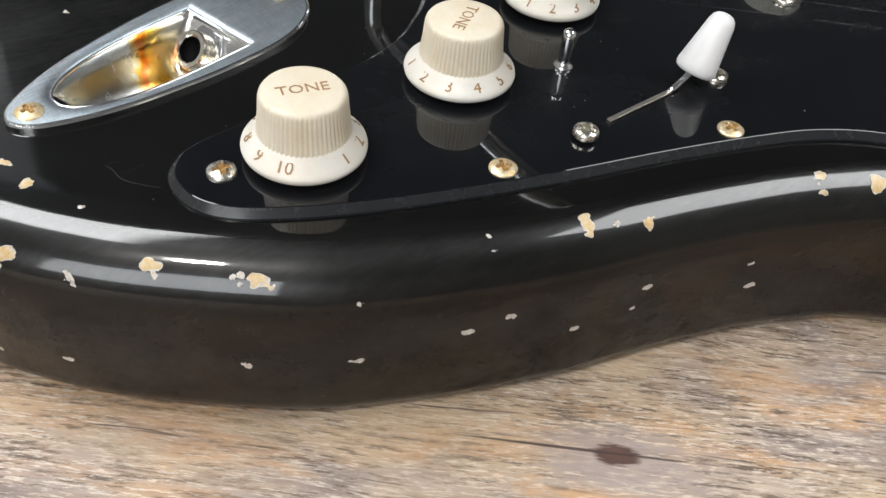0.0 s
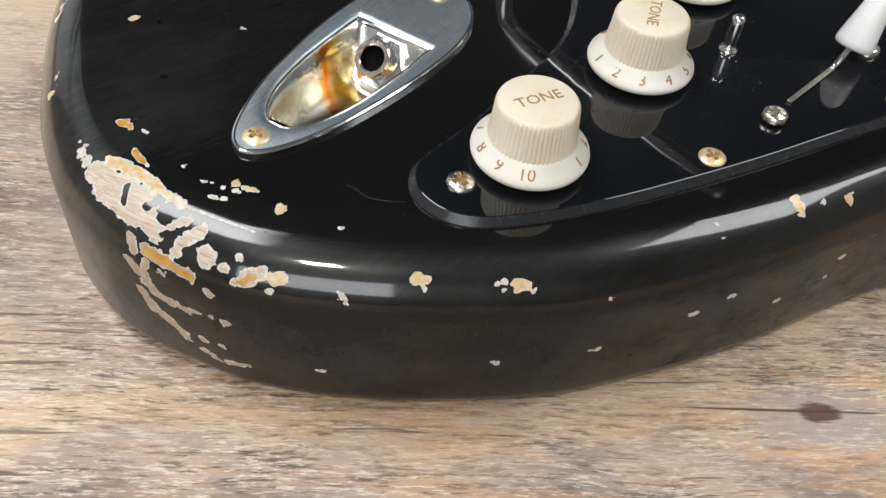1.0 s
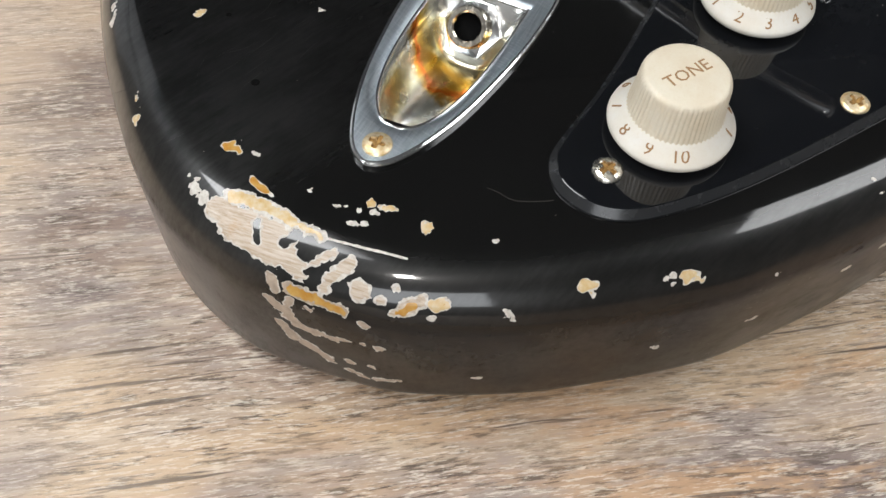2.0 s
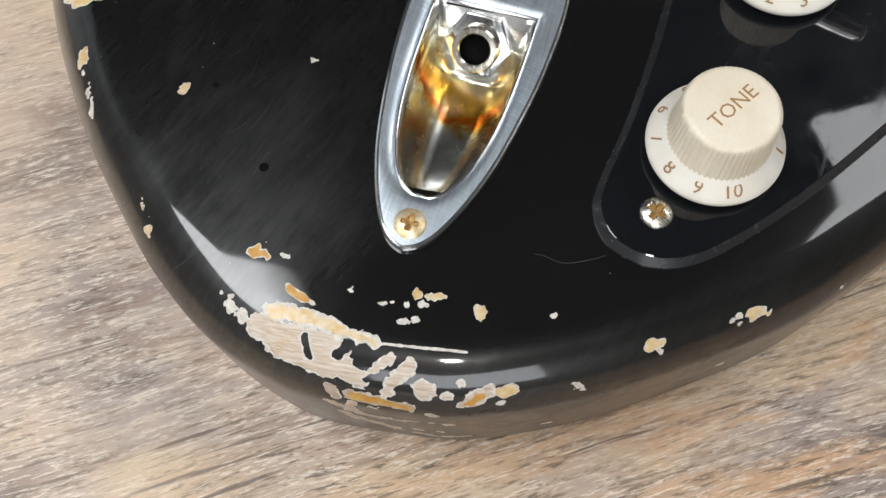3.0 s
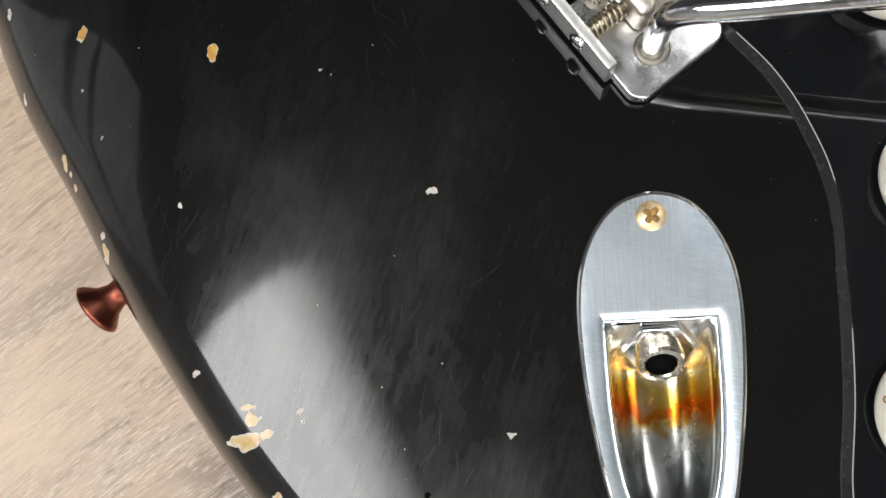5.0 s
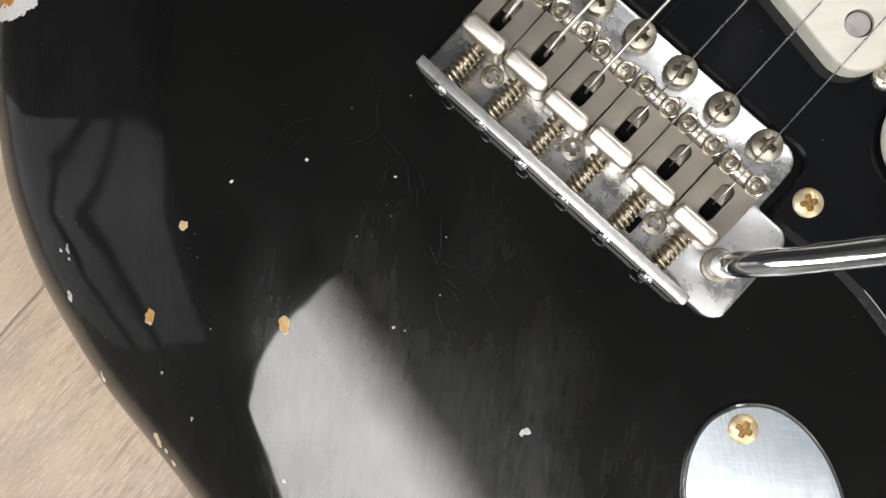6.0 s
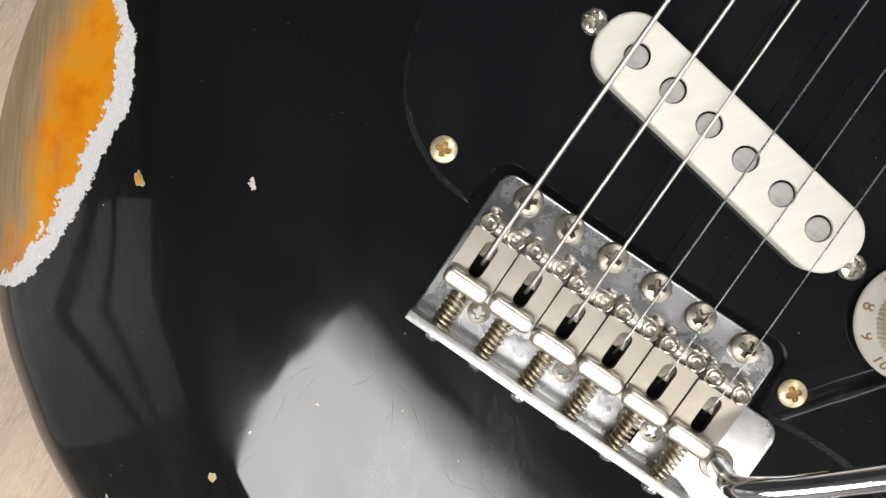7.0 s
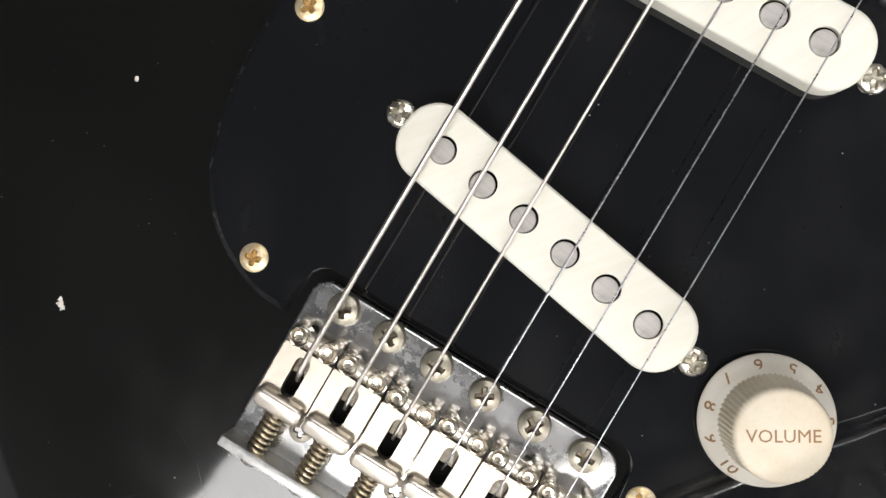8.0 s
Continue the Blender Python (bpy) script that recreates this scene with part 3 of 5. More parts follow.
def panel_lamp(x, y, turn, wide, deep, arms, glowing):
    """A flat lamp held over the bench; its near corner is the origin."""
    lamp = tagged(new("panel_lamp"), "flat white light panel on black stand arms over the bench", "lamp", "light panels")
    lamp.matrix_world = pose(x / 1000, y / 1000, 0.64, 0, 0, turn)
    part("diffuser", box(0, wide, -deep, 22, 0, 3), glowing, lamp, smooth=False)
    part("housing", box(-6, wide + 6, -deep - 6, 28, 3.2, 22, 2), BLACK_METAL, lamp, smooth=False)
    back = lamp.matrix_world.inverted()
    for arm in arms:
        part("arm", sweep([back @ (Vector(p) / 1000) * 1000 for p in arm], 9, 12), BLACK_METAL, lamp)
    foot = lathe([(0, 0), (80, 0), (80, 14), (70, 18), (0, 18)], 40, m=Matrix.Translation(back @ (Vector(arms[0][0]) / 1000) * 1000))
    part("foot", foot, BLACK_METAL, lamp)
    return lamp


panel_lamp(-119, -191, -12, 350, 300, [[(420, -760, 0), (420, -760, 640), (260, -520, 664)]], GLASS_GLOW)
panel_lamp(-110, 660, 0, 320, 330, [[(-420, 760, 0), (-440, 760, 640), (-80, 600, 662)]], SIDE_GLOW)


def ceiling_lamp():
    lamp = tagged(new("ceiling_lamp"), "small square white lamp hanging on a black cord", "ceiling lamp")
    part("housing", box(1040, 1260, -610, -390, 1970, 2050, 4), PAINT, lamp, smooth=False)
    part("cord", sweep([(1150, -500, 2050), (1150, -500, 2750)], 6, 10), BLACK_METAL, lamp)


ceiling_lamp()


def corner_window():
    win = tagged(new("window_2"), "tall corner window with white sills and black rails", "window", kind="structure")
    part("sill", box(-2440, -2380, -2380, -1692, 62, 84), PAINT, win, smooth=False)
    part("sill", box(-2378, -1502, -2440, -2380, 62, 84), PAINT, win, smooth=False)
    for z in (1350, 1582):
        part("rail", box(-2440, -2404, -2404, -1692, z, z + 56), BLACK_METAL, win, smooth=False)
        part("rail", box(-2402, -1502, -2440, -2404, z, z + 56), BLACK_METAL, win, smooth=False)
    return win


corner_window()


# unseen frame, added to give the fill lamp an opening in the wall
def window():
    win = tagged(new("added_window_1"), "unseen white framed opening added round a fill lamp", "window", kind="structure")
    for n, b in (("frame", (2400, 2440, -1700, -1660, 500, 1700)), ("frame", (2400, 2440, -40, 0, 500, 1700)), ("frame", (2400, 2440, -1660, -40, 500, 540)), ("frame", (2400, 2440, -1660, -40, 1660, 1700))):
        part(n, box(*b), PAINT, win, smooth=False)
    return win


window()

# ---- the guitar ----
FACE, GUARD_TOP = 44.5, 46.8
guitar = tagged(new("electric_guitar"), "worn black electric guitar with chipped paint lying face up on boards", "guitar")

BODY = [(162, -50), (161.3, -68), (158.8, -84), (155.2, -94), (146.5, -111.5), (139, -120.5), (127.5, -129.5), (112, -136.5), (97, -140.6), (80, -144.2), (58, -146.6), (35, -147), (5, -146.4), (-19, -144.2),
        (-44, -142.8), (-62, -139.8), (-78, -135.9), (-90, -131.2), (-101, -125.6), (-112, -118), (-121, -111.5), (-131.5, -101.2), (-144, -83), (-155, -61), (-160.5, -34), (-160, -8), (-153, 22), (-140, 48), (-126, 72), (-115, 95),
        (-110, 118), (-112, 142), (-119, 165), (-129, 190), (-138, 218), (-134, 246), (-118, 263), (-96, 262), (-76, 246), (-62, 222), (-48, 202), (-28, 190), (0, 188), (28, 186),
        (52, 184), (75, 190), (95, 208), (112, 222), (128, 216), (135, 202), (132, 184), (124, 164), (116, 145), (112.6, 130), (112.3, 116), (114, 101), (120.8, 79), (130.2, 57.5), (140.5, 37), (148.8, 17), (155.5, -3), (160, -21)]


def contour_drop(x, y):
    """How far the forearm cut lowers the top."""
    a = -0.454 * x - 0.891 * y - 112.0
    b = -0.839 * x - 0.545 * y - 112.0
    d = max(a, b) + 12.0 * math.log1p(math.exp(-abs(a - b) / 12.0))
    return 0.345 * 4.5 * math.log1p(math.exp(min(d / 4.5, 50)))


def top_z(x, y):
    return FACE - contour_drop(x, y)


def lowered(x, y, z):
    return z - contour_drop(x, y) * min(max((z - 8) / (FACE - 8), 0), 1)


JACK_C, JACK_A, JACK_B = Vector((94.0, -65.0)), Vector((0.825, -0.565)), Vector((0.565, 0.825))


def jack_xy(a, b):
    return JACK_C + JACK_A * a + JACK_B * b


def cup_half(a):
    """Half the width of the cup at a millimetres along the plate."""
    t = min(max((a + 15) / 44.5, 0), 1)
    return 10.4 * (1 - t ** 3.2) ** 0.52 + 0.02


def body_mesh():
    bm = bmesh.new()
    pts = anticlockwise(curve_points(BODY, 2.5))
    nrm = normals(pts)
    r = 12.7
    low = 6.0
    rows = [(low * (1 - math.sin(a)), 0.2 + low * (1 - math.cos(a))) for a in [math.pi / 2 * k / 6 for k in range(7)]]
    rows += [(0, 20), (0, 26)]
    rows += [(r * (1 - math.cos(a)), FACE - r + r * math.sin(a)) for a in [math.pi / 2 * k / 10 for k in range(11)]]
    rings = [[(p.x + q.x * i, p.y + q.y * i, lowered(p.x + q.x * i, p.y + q.y * i, z)) for p, q in zip(pts, nrm)] for i, z in rows]
    made = loft(bm, rings)
    fill(bm, made[0], (), (), lambda x, y: 0.2)
    rim = [Vector((v.co.x, v.co.y)) for v in made[-1]]
    hole = [jack_xy(a, s * (cup_half(a) + 0.8)) for s, run in ((1, range(-15, 29, 3)), (-1, range(28, -16, -3))) for a in run]
    inner = []
    for gx in range(-160, 165, 6):
        for gy in range(-146, 262, 6):
            p = (gx + 0.37, gy + 0.21)
            if inside(p, rim) and all((Vector(p) - q).length > 3.5 for q in rim) and not inside(p, hole):
                inner.append(p)
    fill(bm, made[-1], [hole], inner, top_z)
    return bm


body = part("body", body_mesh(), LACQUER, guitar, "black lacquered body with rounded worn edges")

GUARD_BASS = [(-38.2, -8.0), (-47.6, -7.1), (-57.8, -2.2), (-64.2, 4.2), (-69.1, 13), (-71.4, 24.3), (-72.5, 36), (-72, 46), (-71, 60), (-70, 85), (-72, 110), (-79, 140), (-88, 165), (-97, 190), (-100, 208), (-92, 218),
              (-78, 210), (-62, 192), (-44, 178), (-30, 172)]
GUARD_TREBLE = [(30, 172), (52, 176), (74, 184), (92, 200), (106, 211), (118, 207), (122, 192), (116, 168), (106, 144), (99, 122), (96.3, 102), (98.0, 86.9), (103.0, 72.7), (112.3, 51.6), (124.7, 26.0), (134.9, 2.5), (140.8, -12.9), (144.8, -26.2),
                (146.6, -37.6), (144.5, -45.8), (138.3, -51.4), (131.3, -51.8), (126.0, -48.8), (114.6, -38.6), (102.9, -29.5), (94.2, -23.3), (85.6, -17.3), (77.2, -13.2), (69, -10.9), (62, -9.6), (54.5, -9.2), (46, -10), (38.2, -10.6)]


def guard_outline():
    cut = round_poly([(38.2, -10.6), (37.9, 5.1), (-37.6, 5.1), (-38.2, -8)], [0, 4.5, 4.5, 0])
    line = curve_points(GUARD_BASS, 1.5, False)[:-1] + [Vector((-30, 172))] + curve_points(GUARD_TREBLE, 1.5, False)
    out = []
    for p in line + [Vector((38.2, -10.6))] + cut[1:-1]:
        if not out or (p - out[-1]).length > 0.3:
            out.append(p)
    if (out[0] - out[-1]).length < 0.3:
        out.pop()
    return anticlockwise(out)


def build_guard():
    pts = guard_outline()
    nrm = normals(pts)
    for _ in range(2):
        nrm = [(nrm[i - 1] + nrm[i] * 2 + nrm[(i + 1) % len(nrm)]).normalized() for i in range(len(nrm))]
    cut = [0.12 if abs(p.x) < 38.15 and -9 < p.y < 6 else 1.0 for p in pts]

    def ring(i, z):
        return [(p.x + q.x * i * c, p.y + q.y * i * c, z) for p, q, c in zip(pts, nrm, cut)]

    bm = bmesh.new()
    rows = loft(bm, [ring(1.4, GUARD_TOP - 0.1), ring(1.6, GUARD_TOP)])
    fill(bm, rows[-1], (), (), lambda x, y: GUARD_TOP)
    guard = part("pickguard", bm, GUARD, guitar, "glossy black plastic pickguard with a bevelled edge", sharp=8)
    bm = bmesh.new()
    loft(bm, [ring(0, FACE + 0.05), ring(0.05, FACE + 0.55), ring(1.4, GUARD_TOP - 0.1)])
    part("bevel", bm, GUARD_EDGE, guard, "black cut bevel, lightened as if lit", sharp=30)
    return guard


pickguard = build_guard()


# ---- screws ----
def screw_head(r, h, dome, cross, name, mat, deep, slots=None):
    """A Phillips head with its recess in a second material."""
    bm = bmesh.new()
    seg, rings = 48, 12
    rows = [[bm.verts.new((0, 0, 0))]]
    for i in range(1, rings + 1):
        q = r * i / rings
        rows.append([bm.verts.new((q * math.cos(2 * math.pi * k / seg), q * math.sin(2 * math.pi * k / seg), 0)) for k in range(seg)])
    for row in rows:
        for v in row:
            q = v.co.xy.length / r
            z = h + dome * (1 - q ** 2)
            if q > 0.93:
                z = h * 0.72
            x, y = abs(v.co.x), abs(v.co.y)
            arm, wide = max(x, y), min(x, y)
            if arm < cross and wide < cross * 0.27 + 0.10 * (cross - arm):
                z -= deep * (1 - 0.55 * arm / cross)
            v.co.z = z
    for a, b in zip(rows, rows[1:]):
        for k in range(seg):
            f = bm.faces.new(list(dict.fromkeys([a[k % len(a)], a[(k + 1) % len(a)], b[(k + 1) % len(b)], b[k % len(b)]])))
            c = f.calc_center_median()
            arm, wide = max(abs(c.x), abs(c.y)), min(abs(c.x), abs(c.y))
            f.material_index = 1 if arm < cross and wide < cross * 0.3 + 0.06 * (cross - arm) else 0
    low = [bm.verts.new((v.co.x * 1.02, v.co.y * 1.02, -0.3)) for v in rows[-1]]
    for k in range(seg):
        bm.faces.new((rows[-1][k], rows[-1][(k + 1) % seg], low[(k + 1) % seg], low[k]))
    me = link_mesh(name, bm, [mat, slots or RECESS], True)
    me.set_sharp_from_angle(angle=radians(40))
    return me


GOLD_SCREW = screw_head(3.05, 0.35, 0.75, 1.7, "screw", GOLD, 0.9)
SILVER_SCREW = screw_head(3.1, 0.5, 0.9, 1.8, "screw", SILVER, 1.0)
PIVOT_SCREW = screw_head(3.35, 1.8, 0.9, 1.75, "pivot_screw", AGED, 1.2, DARK_RECESS)
# block screws sit in shade, so their nickel is painted darker
BLOCK_SCREW = screw_head(2.7, 1.7, 0.5, 1.5, "block_screw", SHADED_NICKEL, 1.0, DARK_RECESS)
SMALL_SCREW = screw_head(2.9, 0.9, 0.9, 1.9, "screw", SILVER, 1.0, AGED)

for x, y, turn in ((124.1, 14.6, 20), (42.6, -2.5, 52), (-49.4, -1.1, 12), (100.8, 65.6, 35), (-64.9, 49.0, 65)):
    part("screw", GOLD_SCREW, None, pickguard, "tarnished gold crosshead screw", at=at(x, y, GUARD_TOP, turn))
part("screw", SILVER_SCREW, None, pickguard, "silver crosshead screw with rusty slots", at=at(135.6, -41.2, GUARD_TOP, 30))


# ---- jack plate ----
PLATE_A = [-40.7, -40.2, -39.3, -36, -32, -27, -22, -15, -7.5, 0, 10.6, 19.1, 25, 30, 34, 37, 39, 40.3, 40.9]
PLATE_HALF = [0, 3.6, 6.2, 9.9, 12.4, 14.4, 15.4, 15.7, 15.4, 14.9, 13.4, 11.9, 10.3, 8.6, 6.9, 5.3, 3.8, 2.0, 0]


def plate_half(a):
    return 1.045 * float(np.interp(a, PLATE_A, PLATE_HALF))


def cup_depth(a):
    wall = (a + 15) * 1.42
    floor = 13.6 * (max(1 - ((a + 4) / 33.4) ** 2.4, 0)) ** 0.55 if a > -4 else 99
    return max(min(wall, 13.6, floor), 0)


def build_jack():
    steps = [-40.7 + 81.6 * (1 - math.cos(math.pi * k / 56)) / 2 for k in range(57)]
    half = [plate_half(a) for a in steps]
    for _ in range(5):
        half = [0.0] + [(half[i - 1] + 2 * half[i] + half[i + 1]) / 4 for i in range(1, 56)] + [0.0]
    side = [jack_xy(a, h) for a, h in zip(steps, half)] + [jack_xy(a, -h) for a, h in list(zip(steps, half))[-2:0:-1]]
    side = anticlockwise(side)
    nrm = normals(side)
    bm = bmesh.new()
    rings = [[(p.x + q.x * i, p.y + q.y * i, FACE + z) for p, q in zip(side, nrm)] for i, z in ((0, 0.02), (0, 0.9), (0.15, 1.25), (0.5, 1.45), (0.9, 1.5))]
    rows = loft(bm, rings)
    for f in bm.faces:
        f.material_index = 1
    runs = [-15 + 44.3 * k / 40 for k in range(41)]
    hole = anticlockwise([jack_xy(a, cup_half(a) + 0.7) for a in runs] + [jack_xy(a, -cup_half(a) - 0.7) for a in runs[::-1]])
    out = normals(hole)
    for _ in range(3):
        out = [(out[i - 1] + out[i] * 2 + out[(i + 1) % len(out)]).normalized() for i in range(len(out))]
    lip = [[(p.x - q.x * w, p.y - q.y * w, FACE + z) for p, q in zip(hole, out)] for w, z in ((2.8, 1.5), (1.9, 1.44), (1.1, 1.27), (0.5, 1.0), (0, 0.6))]
    loft(bm, lip)
    fill(bm, rows[-1], [[p[:2] for p in lip[0]]], (), lambda x, y: FACE + 1.5)
    bmesh.ops.remove_doubles(bm, verts=bm.verts[:], dist=0.002)
    plate = part("jack_plate", bm, [CHROME, BRIGHT], guitar, "worn brushed chrome jack plate", sharp=14)
    # the cup: rolled rim, steep back wall and a floor that runs out at the tip
    bm = bmesh.new()
    fine = [-15 + 44.3 * (k / 60) for k in range(61)]
    grid = []
    for a in fine:
        h, d = cup_half(a), cup_depth(a)
        row = [bm.verts.new((*jack_xy(a, -h - 0.7), FACE + 0.6))]
        for k in range(25):
            s = -1 + 2 * k / 24
            z = FACE + 0.4 - d * (1 - abs(s) ** 3.2) ** 0.75
            row.append(bm.verts.new((*jack_xy(a, h * s), z)))
        row.append(bm.verts.new((*jack_xy(a, h + 0.7), FACE + 0.6)))
        grid.append(row)
    grid.append([bm.verts.new((v.co.x, v.co.y, FACE + 0.6)) for v in grid[-1]])
    for p, q in zip(grid, grid[1:]):
        for k in range(len(p) - 1):
            bm.faces.new((p[k], p[k + 1], q[k + 1], q[k]))
    part("cup", bm, DISH, plate, "chrome cup stained amber and red")
    rolled = [jack_xy(a, cup_half(a) + 0.5) for a in runs] + [jack_xy(a, -cup_half(a) - 0.5) for a in runs[::-1]]
    rolled = [Vector((*p, FACE + 0.55)) for p in rolled]
    part("rolled_edge", sweep(rolled + rolled[:1], 0.42, 8, caps=False), BRIGHT, plate, "bright polished edge round the cup")
    # socket: nut, threaded barrel and bore, square to the back wall
    axis = Vector((JACK_A.x * 0.74, JACK_A.y * 0.74, 0.67)).normalized()
    base = Vector((*jack_xy(-10.6, 0), FACE + 0.4 - cup_depth(-10.6)))
    m = Matrix.Translation(base) @ axis.to_track_quat("Z", "Y").to_matrix().to_4x4()
    hexa = [Vector((7.3 * math.cos(math.pi / 3 * k), 7.3 * math.sin(math.pi / 3 * k))) for k in range(6)]
    bm = prism(round_poly(hexa, 0.5, 2), 0.2, 2.4, 0.4)
    bmesh.ops.transform(bm, matrix=m, verts=bm.verts)
    part("nut", bm, BRIGHT, plate, "chrome hexagon nut", sharp=30)
    prof = [(4.8, 0)]
    for k in range(7):
        prof += [(4.85, 2.4 + k * 0.5), (4.5, 2.65 + k * 0.5)]
    prof += [(4.8, 6.0), (4.5, 6.35), (3.5, 6.4), (3.2, 6.1), (3.2, 5.75)]
    part("socket", lathe(prof, 40, m=m), WARM, plate, "chrome threaded socket", sharp=40)
    # shallow black disc paints the dark of a deep bore
    part("bore", lathe([(3.2, 5.76), (3.1, 4.4), (0, 4.3)], 24, m=m), DARK, plate)
    part("screw", GOLD_SCREW, None, plate, "tarnished gold crosshead screw", at=at(64.5, -45.2, FACE + 1.5, 15))
    part("screw", GOLD_SCREW, None, plate, "tarnished gold crosshead screw", at=at(123.4, -85.0, FACE + 1.5, 55))
    return plate


build_jack()


# ---- knobs ----
def knob_meshes():
    seg = 240
    bm = bmesh.new()
    rows = []
    for r, z, deep in ((9.75, 5.1, 0.16), (9.6, 5.6, 0.2), (9.1, 10.0, 0.2), (8.85, 13.6, 0.18), (8.65, 14.4, 0.1), (8.2, 15.0, 0.0), (7.6, 15.2, 0.0)):
        row = []
        for k in range(seg):
            w = 1.0 if k % 4 in (1, 2) else 0.0
            q = r - deep * (1 - w)
            a = 2 * math.pi * k / seg
            row.append(bm.verts.new((q * math.cos(a), q * math.sin(a), z - 0.08 * (z - 5))))
        rows.append(row)
    for a, b in zip(rows, rows[1:]):
        for k in range(seg):
            bm.faces.new((a[k], a[(k + 1) % seg], b[(k + 1) % seg], b[k]))
    last = rows[-1]
    for q, z in ((5.0, 14.5), (2.5, 14.53)):
        row = [bm.verts.new((q * math.cos(2 * math.pi * k / seg), q * math.sin(2 * math.pi * k / seg), z)) for k in range(seg)]
        for k in range(seg):
            bm.faces.new((last[k], last[(k + 1) % seg], row[(k + 1) % seg], row[k]))
        last = row
    bm.faces.new(last)
    cap = link_mesh("cap", bm, KNOB, True)
    cap.set_sharp_from_angle(angle=radians(50))
    skirt = link_mesh("skirt", lathe([(3.0, -1.1), (3.0, 0.5), (12.2, 0.5), (12.75, 0.75), (12.9, 1.4), (12.75, 2.0), (11.8, 2.75), (10.6, 3.9), (9.7, 5.2), (9.2, 5.5)], 72), SKIRT, True)
    return cap, skirt


CAP, SKIRT_MESH = knob_meshes()
DIGITS = {n: link_mesh("numeral", lettering(str(n), 3.75, 0.06, 0.0), INK, False) for n in range(1, 11)}
WORDS = {w: link_mesh("word", lettering(w, s, 0.06), INK, False) for w, s in (("TONE", 3.9), ("VOLUME", 3.3))}


def knob(name, x, y, word, word_turn, first, step, z_turn=0.0):
    base = Matrix.Translation((x, y, GUARD_TOP + 1.1))
    skirt = part(name, SKIRT_MESH, None, guitar, "aged white plastic %s knob with gold numerals" % word.lower(), at=base)
    part("cap", CAP, None, skirt, "ribbed cream knob cap")
    part("word", WORDS[word], None, skirt, "gold lettering " + word, at=at(0, 0, 14.53, word_turn))
    tilt = Matrix.Rotation(radians(40), 4, "X")
    for n in range(1, 11):
        a = first + step * (n - 10)
        c, s = math.cos(radians(a)), math.sin(radians(a))
        part("numeral", DIGITS[n], None, skirt, at=at(11.2 * c, 11.2 * s, 3.42, a + 90, tilt))
    return skirt


knob("tone_knob", 126.4, -26.4, "TONE", 114, -9, 32.6)
knob("tone_knob", 92.9, 3.0, "TONE", -16, 222, 33)
knob("volume_knob", 53.7, 24.2, "VOLUME", 32, 260, 32.4)


# ---- selector switch ----
def build_switch():
    # thin black strip on the guard paints the dark of the switch slot
    sw = part("selector_switch", box(-11.5, 11.5, -0.9, 0.9, 0.0, 0.06), DARK, guitar, "selector switch with a white tip", smooth=False, at=at(95.2, 46.2, GUARD_TOP, 133.5))
    bm = box(-11.8, 9.6, -0.6, 0.6, 0.1, 0.6, 0.1)
    part("blade", bm, CROWN, sw, "bright steel blade", smooth=False)
    part("lever", sweep([(8.6, 0, 0.4), (10.4, 0, 0.7), (14.0, 0.1, 2.4), (17.0, 0.1, 4.6), (18.2, 0.1, 7.0)], [0.55, 0.8, 0.85, 0.85, 0.85], 8), BRIGHT, sw)
    m = Matrix.Translation((16.4, 0, 3.1)) @ Vector((0.40, 0.0, 0.915)).to_track_quat("Z", "Y").to_matrix().to_4x4()
    prof = [(0, 0.25), (1.1, 0.2), (1.2, 0), (3.9, 0.0), (4.6, 0.35), (4.9, 1.0), (4.95, 1.9), (4.75, 3.2), (4.35, 5.6), (3.9, 8.4), (3.45, 11.2), (3.2, 12.8), (2.75, 14.0), (1.9, 14.75), (0.9, 15.05), (0, 15.1)]
    part("tip", lathe(prof, 40, m=m), TIP, sw, "white plastic tip")
    back = Matrix.Rotation(radians(-133.5), 3, "Z")
    for x, y, z, t in ((110.0, 32.1, 1.1, 10), (80.3, 64.8, 0.3, 50)):
        part("screw", SMALL_SCREW, None, sw, "silver crosshead screw", at=at(*(back @ Vector((x - 95.2, y - 46.2, z))), t))
    return sw


build_switch()
stud = part("toggle_stud", lathe([(2.4, 0), (2.4, 0.5), (1.75, 0.8), (1.6, 1.6), (1.5, 1.9), (1.6, 2.4), (1.65, 8.3), (1.5, 9.3), (0.9, 9.9), (0, 10.0)], 20), BRIGHT, guitar, "small chrome toggle stud", at=at(83.0, 27.6, GUARD_TOP))


